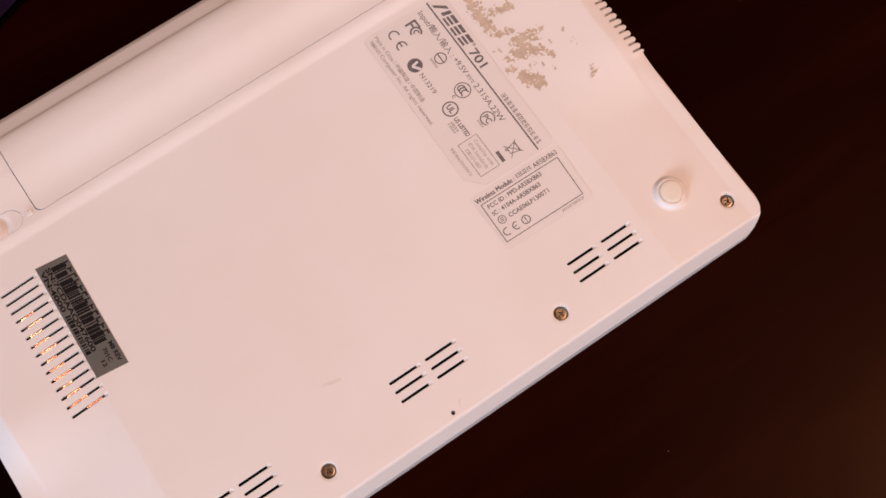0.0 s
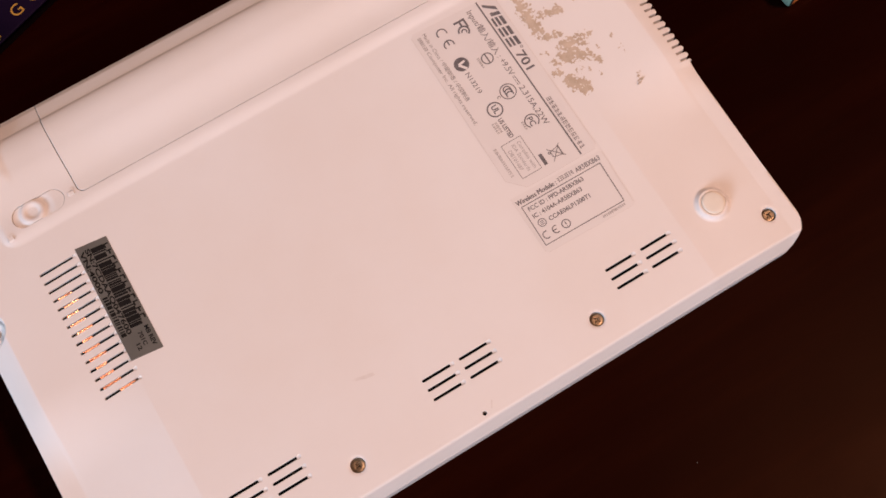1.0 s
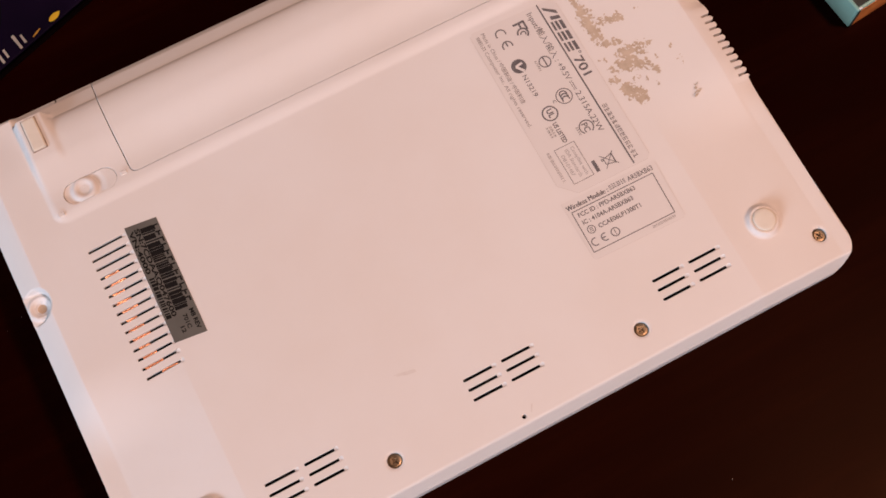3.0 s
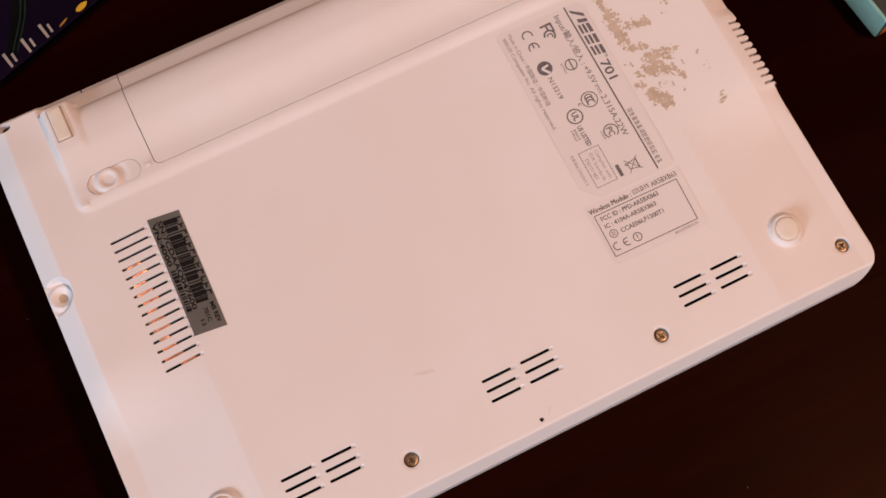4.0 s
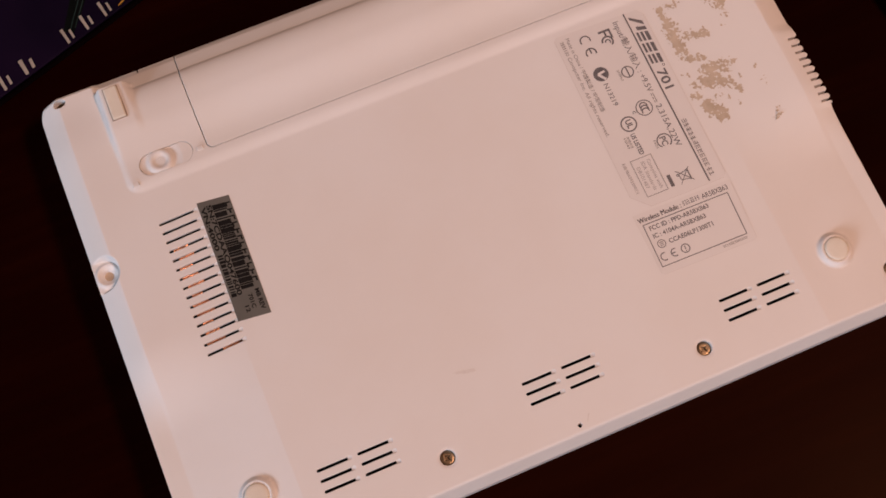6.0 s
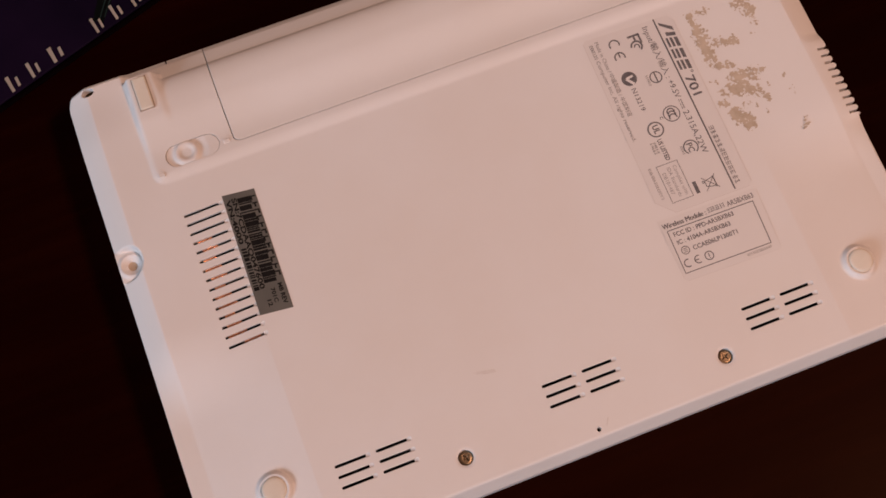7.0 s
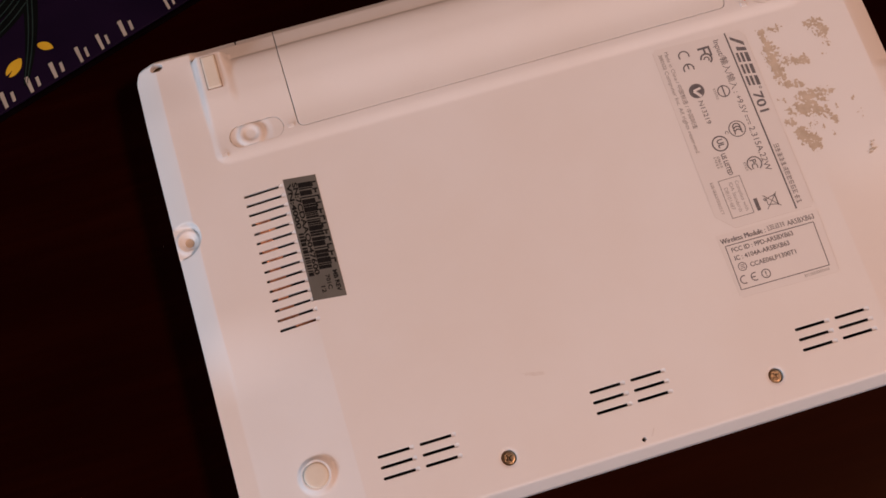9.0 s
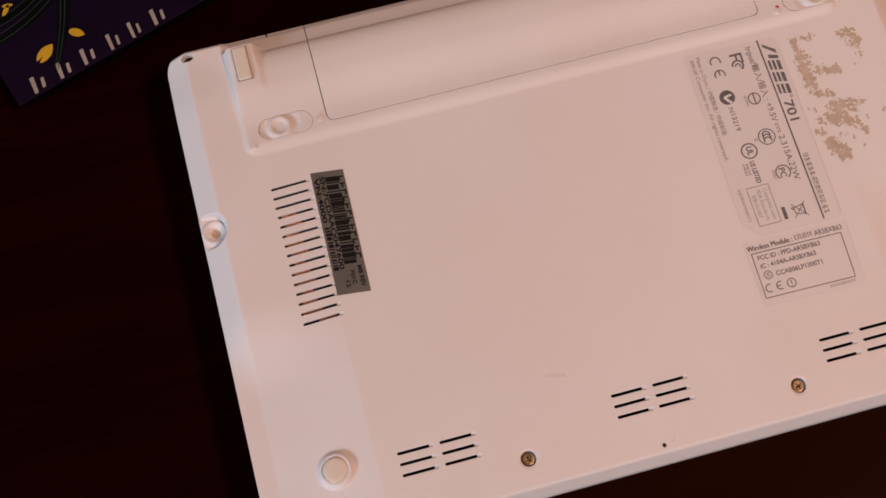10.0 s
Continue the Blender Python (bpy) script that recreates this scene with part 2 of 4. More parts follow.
def height(x, y):
    # bottom plate with sloped rims, raised battery end, foot bosses and screw pockets
    ul = np.clip((-66.8 - x) / 7.0, 0, 1) ** 1.15
    uf = np.clip((-8.1 - y) / 2.6, 0, 1)
    ur = np.clip((x - 140.6) / 7.4, 0, 1) ** 1.2 * (1 - 0.45 * ease(50.5, 54.0, y) * ease(82.0, 78.0, y))
    z = -np.clip(np.sqrt((4.8 * ul)**2 + (3.3 * ur)**2 + (6.4 * uf)**2), 0, 7.8)
    # the two ends of the plate fall away a little in front
    wing = np.clip((np.abs(x - CX) - 77.0) / 28.0, 0, 1)
    z = z - np.where(x < CX, 4.6, 3.1) * (wing ** 1.02) * ease(62.0, 36.0, y) * np.clip(1 - ul, 0, 1) * np.clip(1 - ur, 0, 1)
    z = z - 1.4 * ease(124, 142, y)
    mask = rr(x, y, -55.6, 2 * CX + 55.6, 105.0, 220.0, 4.5)
    m = np.sin(math.pi / 2 * np.clip(-mask / 2.1, 0, 1))
    prof = 0.75 * ease(104.6, 109, y) - 0.2 * ease(109.4, 113.5, y) + 1.6 * ease(114.5, 127, y)
    t = np.clip((y - 129.5) / 9.5, 0, 1)
    top = prof - 3.9 * (1 - np.sqrt(1 - 0.985 * t * t)) - 3.4 * np.clip((y - 139.0) / 7.2, 0, 1)
    # the two rear foot humps stay high up to the rim
    for s in (-1, 1):
        xx = CX + s * (x - CX)
        hump = ease(-44.0, -46.6, xx) * ease(142.2, 140.6, y)
        top = top + (prof + 0.45 * ease(122, 128, y) - top) * hump
    z = np.where(m > 0, z * (1 - m) + top * m, z)
    z = z - (3.5 - 2.5 * m) * np.clip((y - 144.0) / 2.4, 0, 1) ** 2
    for fx, fy in FEET:
        d = np.hypot(x - fx, y - fy)
        z = z + 1.4 * ease(5.6, 4.0, d) - 0.4 * ease(3.8, 3.6, d)
    # pocket for the side screw
    d = np.hypot(np.maximum(x + 70.6, 0) * 1.05, y - 87.2)
    k = ease(5.3, 4.4, d)
    z = z * (1 - k) - 4.3 * k
    d = np.hypot(x + 69.9, y - 87.0)
    z = z + 0.8 * np.exp(-((d - 3.1) / 0.75) ** 2) - 1.0 * ease(1.8, 1.3, d)
    for sx, sy in SCREWS:
        d = np.hypot(x - sx, y - sy)
        z = z - 0.15 * ease(2.9, 2.2, d)
    return z


def stadium(x, y, x0, x1, cy, r):
    return rr(x, y, x0, x1, cy - r, cy + r, r - 1e-4)


LATCHES = ((-50.4, -34.0, 112.8, 3.5, -44.0), (113.4, 129.8, 112.4, 3.5, 123.6))
END = 1.15          # length of the sloped end of a slot, mm
SLOTS = [(-51.0, -40.3, 94.1 - 2.97 * i, 0.42) for i in range(15)]
LEAN = [0.032] * len(SLOTS)
for gx in (-34.2, 27.0, 88.1):
    for row in range(3):
        SLOTS += [(gx - 0.2, gx + 9.0, 10.45 - 3.05 * row, 0.44), (gx + 11.8, gx + 21.0, 10.45 - 3.05 * row, 0.44)]
LEAN += [0.0] * (len(SLOTS) - len(LEAN))

HOLES = [("battery", lambda x, y: rr(x, y, BAT[0] - 0.24, BAT[1] + 0.2, BAT[2] - 0.17, BAT[3], 2.2), 6.0)]
for hx, hy in SCREWS:
    HOLES.append(("screw", (lambda x, y, a=hx, b=hy: circ(x, y, a, b, 2.15)), 3.0))
HOLES.append(("corner_hole", lambda x, y: circ(x, HOLE_TL[1] + (y - HOLE_TL[1]) * 1.5, *HOLE_TL, 2.0), 3.0))
for nx_ in (-57.0, -41.6):
    HOLES.append(("nick", (lambda x, y, a=nx_: rr(x, y, a - 0.25, a + 0.25, 144.8, 150.0, 0.1)), 2.5))
HOLES.append(("reset", lambda x, y: circ(x, y, 37.0, -6.1, 0.62), 3.0))
for la in LATCHES:
    HOLES.append(("latch", (lambda x, y, a=la: stadium(x, y, a[0], a[1], a[2], a[3])), 3.0))
for sl, le in zip(SLOTS, LEAN):
    HOLES.append(("slot", (lambda x, y, a=sl, k=le: np.minimum(rr(x, y - k * (x - a[0]), a[0], a[1] + END, a[2] - a[3], a[2] + a[3], 0.40), circ(x, y - k * (x - a[0]), a[1] + END - 0.6, a[2], 0.64))), 0.7))
for ry_ in RIBS:
    HOLES.append(("rib_gap", (lambda x, y, a=ry_ - 0.2: rr(x, y, 144.0, 153.0, a - 0.40, a + 0.40, 0.38)), 5.0))


def lines(lo, hi, step, fine):
    # grid lines: even steps, with finer stretches (from, to, step)
    v = list(np.arange(lo, hi, step)) + [hi]
    for a, b, s in fine:
        v = [q for q in v if not a - 0.3 * s < q < b + 0.3 * s]
        v += list(np.linspace(a, b, max(2, int(round((b - a) / s)) + 1)))
    v = sorted(v)
    out = [v[0]]
    for q in v[1:]:
        if q - out[-1] > 0.06:
            out.append(q)
    return np.array(out)


def field_mesh(name, xs, ys, zf, edge, holes=(), skirt=None, lower=0.0):
    # a plate over a grid, cut along smooth outlines, with walls round its holes and a skirt at its edge
    x, y = np.meshgrid(xs, ys)
    kill = np.zeros(x.shape, bool)
    fields = [(edge, 1.0, skirt)] + [(f, -1.0, d) for _, f, d in holes]
    owner = np.full(x.shape, -1)
    for k, (f, sign, _) in enumerate(fields):
        s = sign * f(x, y)
        out = s > 1e-6
        if not out.any():
            continue
        near = np.zeros_like(out)
        inn = ~out
        near[1:, :] |= inn[:-1, :]; near[:-1, :] |= inn[1:, :]
        near[:, 1:] |= inn[:, :-1]; near[:, :-1] |= inn[:, 1:]
        near[1:, 1:] |= inn[:-1, :-1]; near[:-1, :-1] |= inn[1:, 1:]
        near[1:, :-1] |= inn[:-1, 1:]; near[:-1, 1:] |= inn[1:, :-1]
        snap = out & near
        px, py = x[snap], y[snap]
        for _ in range(4):
            e = 1e-3
            v = f(px, py)
            gx_, gy_ = (f(px + e, py) - v) / e, (f(px, py + e) - v) / e
            g2 = np.maximum(gx_**2 + gy_**2, 0.2)
            px, py = px - v * gx_ / g2, py - v * gy_ / g2
        x[snap], y[snap] = px, py
        owner[snap] = k
        kill |= out & ~snap
        owner[np.abs(s) <= 1e-6] = k
    z = zf(x, y) - lower
    quad_bad = np.zeros((x.shape[0] - 1, x.shape[1] - 1), bool)
    for k in range(len(fields)):
        o = owner == k
        quad_bad |= o[:-1, :-1] & o[1:, :-1] & o[:-1, 1:] & o[1:, 1:]
    quad_bad |= kill[:-1, :-1] | kill[1:, :-1] | kill[:-1, 1:] | kill[1:, 1:]
    idx = np.arange(x.size).reshape(x.shape)
    j, i = np.nonzero(~quad_bad)
    quads = np.stack([idx[j, i], idx[j, i + 1], idx[j + 1, i + 1], idx[j + 1, i]], 1)
    co = np.stack([x.ravel(), y.ravel(), z.ravel()], 1)
    # open edges get walls
    e = np.concatenate([quads[:, [a, b]] for a, b in ((0, 1), (1, 2), (2, 3), (3, 0))])
    key = np.sort(e, 1)
    _, inv, cnt = np.unique(key, axis=0, return_inverse=True, return_counts=True)
    rim = e[cnt[inv.ravel()] == 1]
    own = owner.ravel()
    faces = quads.tolist()
    extra, low = [], {}
    for a, b in rim:
        k = max(own[a], own[b])
        depth = fields[k][2] if k >= 0 else skirt
        if depth is None:
            continue
        for q in (a, b):
            if q not in low:
                low[q] = len(co) + len(extra)
                zz = co[q][2] - depth if k > 0 else -12.2 if depth == "side" else co[q][2] - depth
                extra.append((co[q][0], co[q][1], zz))
        faces.append([int(b), int(a), low[a], low[b]])
    pts = np.concatenate([co, np.array(extra)]) if extra else co
    used = np.unique(np.concatenate([np.array(f) for f in faces]))
    back = np.full(len(pts), -1)
    back[used] = np.arange(len(used))
    pts = pts[used]
    pts[:, 2] += TOP
    me = bpy.data.meshes.new(name)
    me.from_pydata((pts * MM).tolist(), [], [[int(back[q]) for q in f] for f in faces])
    me.validate()
    n_top = len(quads)
    for k, p in enumerate(me.polygons):
        p.use_smooth = k < n_top
    me.update()
    return me


laptop = thing("laptop", "small white plastic laptop lying upside down on the table", "laptop")

fx = [(-75.0, -64.5, 0.5), (-57, -53, 0.3), (-46.5, -40.5, 0.45), (138.5, 149.0, 0.5), (126.0, 131.0, 0.4)]
fy = [(-11.4, -7.0, 0.4), (-6.9, -5.3, 0.2), (104.5, 109.5, 0.35), (124.0, 147.0, 0.5)]
for hx, hy in (*SCREWS, HOLE_TL):
    fx.append((hx - 3.0, hx + 3.0, 0.25))
    fy.append((hy - 3.0, hy + 3.0, 0.25))
fx += [(36.2, 37.8, 0.2), (-57.35, -56.65, 0.1), (-41.95, -41.25, 0.1)]
for px_, py_ in FEET:
    fx.append((px_ - 6.5, px_ + 6.5, 0.45))
fy.append((3.0, 18.0, 0.21))
fx += [(-74.0, -64.4, 0.3)]
fy.append((81.0, 93.2, 0.3))
for sl, le in zip(SLOTS, LEAN):
    for q in (sl[0], sl[1] + END):
        fx.append((q - 0.42, q + 0.42, 0.21))
    fx.append((sl[1] + END - 1.3, sl[1] + END + 0.1, 0.2))
    fy.append((sl[2] - 0.66, sl[2] + 0.66 + 11.0 * le, 0.22))
for q in RIBS:
    fy.append((q - 0.62, q + 0.22, 0.21))
for la in LATCHES:
    fx += [(la[0] - 0.2, la[0] + 3.4, 0.3), (la[1] - 3.4, la[1] + 0.2, 0.3)]
fy.append((109.0, 116.4, 0.3))
fx += [(BAT[0] - 0.4, BAT[0] + 2.4, 0.25), (BAT[1] - 2.4, BAT[1] + 0.4, 0.25)]
xs, ys = lines(X0 - 0.6, X1 + 0.6, 1.5, fx), lines(Y0 - 0.6, Y1 + 0.6, 1.5, fy)
shell = link("bottom_shell", field_mesh("bottom_shell", xs, ys, height, outline, HOLES, "side"), WHITE, laptop)

bx = lines(BAT[0] - 0.3, BAT[1] + 0.3, 1.5, [(BAT[0] - 0.3, BAT[0] + 2.6, 0.25), (BAT[1] - 2.6, BAT[1] + 0.3, 0.25)])
by = lines(BAT[2] - 0.3, Y1 + 0.4, 0.8, [(BAT[2] - 0.3, BAT[2] + 2.6, 0.25), (124.0, Y1 + 0.4, 0.4)])
battery = link("battery", field_mesh("battery", bx, by, lambda x, y: height(x, y) + 0.05,
                                     lambda x, y: np.maximum(rr(x, y, *BAT, 2.0), y - Y1), (), 6.0), WHITE_BATTERY, laptop, "white battery pack set flush in the rear end")


def plate(name, z0, z1, inset, mat, r=7.5, bevel=0.0, label=""):
    n = 10
    pts = []
    for cx_, cy_, a0 in ((X1 - 1.8 - r, Y1 - r, 0), (X0 + r, Y1 - r, 90), (X0 + r, Y0 + r, 180), (X1 - 1.8 - r, Y0 + r, 270)):
        for i in range(n + 1):
            a = radians(a0 + 90 * i / n)
            pts.append((cx_ + (r - inset) * math.cos(a), cy_ + (r - inset) * math.sin(a)))
    bm = prism(bmesh.new(), pts, z0, z1)
    if bevel:
        es = [e for e in bm.edges if abs(e.verts[0].co.z - e.verts[1].co.z) < 1e-6]
        bmesh.ops.bevel(bm, geom=es, offset=bevel, segments=3, affect="EDGES", profile=0.5)
    return part(name, scaled(bm), mat, laptop, label, smooth=False)


plate("inner_chassis", 10.5, 13.0, 3.0, INSIDE)
plate("seam", 12.6, 14.0, 1.0, INSIDE)
lid_bm = bmesh.new()
lid_rows = []
for inset, zz in ((3.6, 0.0), (2.9, 0.6), (2.0, 4.0), (0.9, 9.0), (0.35, 11.6), (0.6, 12.5), (1.4, 12.7)):
    row = []
    for cx_, cy_, a0 in ((X1 - 9.3, Y1 - 7.5, 0), (X0 + 7.5, Y1 - 7.5, 90), (X0 + 7.5, Y0 + 7.5, 180), (X1 - 9.3, Y0 + 7.5, 270)):
        for i in range(11):
            a = radians(a0 + 9 * i)
            row.append(lid_bm.verts.new((cx_ + (7.5 - inset) * math.cos(a), cy_ + (7.5 - inset) * math.sin(a), zz)))
    lid_rows.append(row)
for p_, q_ in zip(lid_rows, lid_rows[1:]):
    for i in range(len(p_)):
        j = (i + 1) % len(p_)
        lid_bm.faces.new((p_[i], p_[j], q_[j], q_[i]))
lid_bm.faces.new(lid_rows[0][::-1])
lid_bm.faces.new(lid_rows[-1])
part("lid", scaled(lid_bm), WHITE, laptop, "white plastic lid, closed, face down")
tray = bmesh.new()
box(tray, -52.5, -38.5, 50.0, 97.0, 16.6, 17.2, 0.1, 1)
part("inner_tray", scaled(tray), INSIDE, laptop)
# copper heat fins under the slots: one pleated strip under each slot
for k, (a, b, cy_, w) in enumerate(SLOTS[3:15]):
    x0, x1 = (-49.8 + 0.5 * math.sin(1.7 * k), -45.4 + 0.9 * math.sin(2.1 * k)) if k < 11 else (-46.4, -38.9)
    n, bm, rows = 13, bmesh.new(), []
    zb = TOP + float(height(np.array(-46.0), np.array(cy_))) - 3.0
    for y, lift in ((cy_ - 1.25, -0.5), (cy_ + 1.25, 0.5)):
        row = []
        for i in range(n):
            u0, u1 = x0 + (x1 - x0) * i / n, x0 + (x1 - x0) * (i + 0.86) / n
            row += [bm.verts.new((u0, y, zb + lift + 0.46 * (u1 - u0))), bm.verts.new((u1, y, zb + lift))]
        rows.append(row)
    for i in range(2 * n - 1):
        bm.faces.new((rows[0][i], rows[0][i + 1], rows[1][i + 1], rows[1][i]))
    part("heat_fin", scaled(bm), COPPER, laptop, "shiny pleated copper heat fin")

# sloped ends of the vent slots
for (a, b, cy_, w), le in zip(SLOTS, LEAN):
    cy_ += le * (b - a)
    zz = [TOP + float(height(np.array(q), np.array(cy_))) for q in (b + END + 0.1, b - 0.1)]
    bm = bmesh.new()
    bm.faces.new([bm.verts.new(c) for c in ((b + END + 0.1, cy_ - 0.66, zz[0] - 0.02), (b + END + 0.1, cy_ + 0.66, zz[0] - 0.02), (b - 0.1, cy_ + 0.66, zz[1] - 0.68), (b - 0.1, cy_ - 0.66, zz[1] - 0.68))])
    part("slot_end", scaled(bm), WHITE, laptop)

# backing behind the outer ends of the side ribs
bm = bmesh.new()
v = [bm.verts.new(c) for c in ((146.0, 53.2, TOP - 3.4), (147.0, 53.2, TOP - 4.6), (147.0, 77.8, TOP - 4.6), (146.0, 77.8, TOP - 3.4), (147.0, 53.2, TOP - 11.0), (147.0, 77.8, TOP - 11.0))]
bm.faces.new(v[:4])
bm.faces.new((v[1], v[4], v[5], v[2]))
part("rib_backing", scaled(bm), WHITE, laptop)
part("screw_seat", scaled(disc(bmesh.new(), -69.9, 87.0, 1.45, TOP - 5.2, 24)), RESIDUE, laptop)

# feet
for px_, py_ in FEET:
    bm = bmesh.new()
    base = float(height(np.array(px_), np.array(py_))) - 0.8
    prof = [(0.0, 1.8), (2.2, 1.79), (2.9, 1.74), (3.3, 1.62), (3.45, 1.4), (3.5, 0.4)]
    rows = []
    for r, zz in prof[1:]:
        rows.append([bm.verts.new((px_ + r * math.cos(2 * math.pi * i / 40), py_ + r * math.sin(2 * math.pi * i / 40), TOP + base + zz)) for i in range(40)])
    bm.faces.new(rows[0])
    for p, q in zip(rows, rows[1:]):
        for i in range(40):
            bm.faces.new((p[i], q[i], q[(i + 1) % 40], p[(i + 1) % 40]))
    part("foot_pad", scaled(bm), RUBBER, laptop, "round cream rubber foot", smooth=True)
for s in (-1, 1):
    bm = bmesh.new()
    a, b = (-52.5, -48.3) if s > 0 else (2 * CX + 48.3, 2 * CX + 52.5)
    box(bm, a, b, 129.2, 139.9, TOP + 1.6, TOP + 3.35, 0.5, 3)
    # rim of a brown plate drawn as the shaded gap round the pad
    part("pad_gap_shade", scaled(box(bmesh.new(), a - 0.22, b + 0.22, 128.98, 140.0, TOP + 1.6, TOP + 2.92, 0.1, 1)), GAP_SHADE, laptop)
    part("rear_foot_pad", scaled(bm), RUBBER, laptop, "oblong cream rubber foot")

# screws
for sx, sy in SCREWS:
    bm = bmesh.new()
    n = 36
    zt = TOP + float(height(np.array(sx), np.array(sy))) - 0.65
    prof = [(0.25, -0.55), (0.62, -0.02), (1.2, 0.0), (1.75, -0.12), (2.02, -0.36), (2.04, -1.2)]
    rows = []
    for k, (r, zz) in enumerate(prof):
        row = []
        for i in range(n):
            a = 2 * math.pi * i / n
            rr_ = r
            dz = zz
            if k == 1:
                rr_ = 0.45 + 0.75 * max(0.0, math.cos(2 * a)) ** 6 + 0.75 * max(0.0, -math.cos(2 * a)) ** 6
            if k == 2:
                rr_ = 1.32
            row.append(bm.verts.new((sx + rr_ * math.cos(a + 0.5), sy + rr_ * math.sin(a + 0.5), zt + dz)))
        rows.append(row)
    bm.faces.new(rows[0])
    for p, q in zip(rows, rows[1:]):
        for i in range(n):
            bm.faces.new((p[i], q[i], q[(i + 1) % n], p[(i + 1) % n]))
    part("screw", scaled(bm), BRASS, laptop, "small bronze cross-head screw")
bm = bmesh.new()
ring(bm, *HOLE_TL, 0.0, 2.2, TOP - 5.2)
part("hole_floor", scaled(bm), BRASS, laptop)

# latches
for k, (a, b, cy_, r, kx) in enumerate(LATCHES):
    def latch_z(x, y, kx=kx, cy_=cy_):
        d = np.hypot(x - kx, y - cy_)
        return height(x, y) - 0.12 - 0.4 * ease(7.0, 4.6, d) + 0.9 * ease(4.6, 3.0, d) - 0.5 * ease(2.7, 1.3, d)
    la_xs, la_ys = lines(a - 0.3, b + 0.3, 0.28, []), lines(cy_ - r - 0.3, cy_ + r + 0.3, 0.28, [])
    part_ob = link("latch", field_mesh("latch", la_xs, la_ys, latch_z, lambda x, y, q=(a, b, cy_, r): stadium(x, y, q[0] + 0.12, q[1] - 0.12, q[2], q[3] - 0.12), (), 1.5),
                   WHITE, laptop, "white sliding battery latch with a dished thumb knob")
    bm = bmesh.new()
    box(bm, kx - 0.12, kx + 0.12, cy_ - 1.0, cy_ + 1.0, TOP + height(np.array(kx), np.array(cy_)) - 0.4, TOP + float(height(np.array(kx), np.array(cy_))) - 0.12, 0.04, 1)
    part("thumb_mark", scaled(bm), WHITE, part_ob)
for lx, ly in ((-53.0, 108.6), (-31.9, 112.2), (110.6, 110.2), (132.0, 111.0)):
    zz = TOP + float(height(np.array(lx), np.array(ly)))
    bm = bmesh.new()
    box(bm, lx - 0.95, lx + 0.95, ly - 0.9, ly + 0.4, zz - 0.1, zz + 0.3, 0.12, 1)
    ring(bm, lx, ly + 0.45, 0.5, 0.85, zz + 0.24, 0, 180, 12)
    part("lock_symbol", scaled(bm), WHITE, laptop)
bm = disc(bmesh.new(), 111.3, 111.6, 0.55, TOP + float(height(np.array(111.3), np.array(111.6))) + 0.08, 20)
part("red_dot", scaled(bm), RED, laptop, "small red unlocked mark")


# ---- printing ----
FONT_CACHE = {}


def glyphs(text, weight=0.0):
    if (text, weight) not in FONT_CACHE:
        cu = bpy.data.curves.new("type", "FONT")
        cu.body, cu.size, cu.resolution_u, cu.offset = text, 1.0, 3, weight
        ob = bpy.data.objects.new("type", cu)
        scene.collection.objects.link(ob)
        dg = bpy.context.evaluated_depsgraph_get()
        me = bpy.data.meshes.new_from_object(ob.evaluated_get(dg))
        co = np.array([v.co[:] for v in me.vertices])
        fs = [list(p.vertices) for p in me.polygons]
        bpy.data.objects.remove(ob)
        bpy.data.curves.remove(cu)
        bpy.data.meshes.remove(me)
        FONT_CACHE[text, weight] = (co, fs)
    return FONT_CACHE[text, weight]


def lettering(name, text, x, y, length, tall, turn, z, mat, parent, weight=0.0, middle=False):
    # text from (x, y) on, stretched to its length and capital height, mm
    co, fs = glyphs(text, weight)
    w, lo = co[:, 0].max() - co[:, 0].min(), co[:, 0].min()
    hi = 0.73
    u = (co[:, 0] - lo) / w * length
    v = co[:, 1] / hi * tall
    if middle:
        u, v = u - length / 2, v - tall / 2
    a = radians(turn)
    pts = np.stack([x + u * math.cos(a) - v * math.sin(a), y + u * math.sin(a) + v * math.cos(a), np.full(len(u), z)], 1) * MM
    me = bpy.data.meshes.new(name)
    me.from_pydata(pts.tolist(), [], fs)
    me.update()
    return link(name, me, mat, parent)


def flat(name, polys, z, mat, parent, label=""):
    bm = bmesh.new()
    for pts in polys:
        bm.faces.new([bm.verts.new((px, py, z)) for px, py in pts])
    return part(name, scaled(bm), mat, parent, label)


def rect(x0, x1, y0, y1):
    return [(x0, y0), (x1, y0), (x1, y1), (x0, y1)]


def stroke(p, q, w):
    d = Vector((q[0] - p[0], q[1] - p[1])).normalized() * w / 2
    n = (-d.y, d.x)
    return [(p[0] + n[0], p[1] + n[1]), (p[0] - n[0], p[1] - n[1]), (q[0] - n[0], q[1] - n[1]), (q[0] + n[0], q[1] + n[1])]


def script(x0, x1, y0, y1, count, rng, down=True):
    # clusters of short strokes standing for small writing that cannot be read
    out, step = [], (y1 - y0) / count
    for i in range(count):
        a, b = sorted((y0 + step * i, y0 + step * (i + rng.uniform(0.68, 0.82))))
        cell = []
        for k in range(3):
            v = x0 + (x1 - x0) * (0.06 + 0.36 * k + rng.uniform(-0.05, 0.05))
            cell.append((v, v + (x1 - x0) * 0.15, a + (b - a) * rng.choice((0, 0, 0.3)), b - (b - a) * rng.choice((0, 0, 0.3))))
        u = a + (b - a) * rng.choice((0.0, 0.4, 0.78))
        cell.append((x0, x1, u, u + (b - a) * 0.2))
        out += [rect(*c) if down else rect(c[2], c[3], c[0], c[1]) for c in cell]
    return out


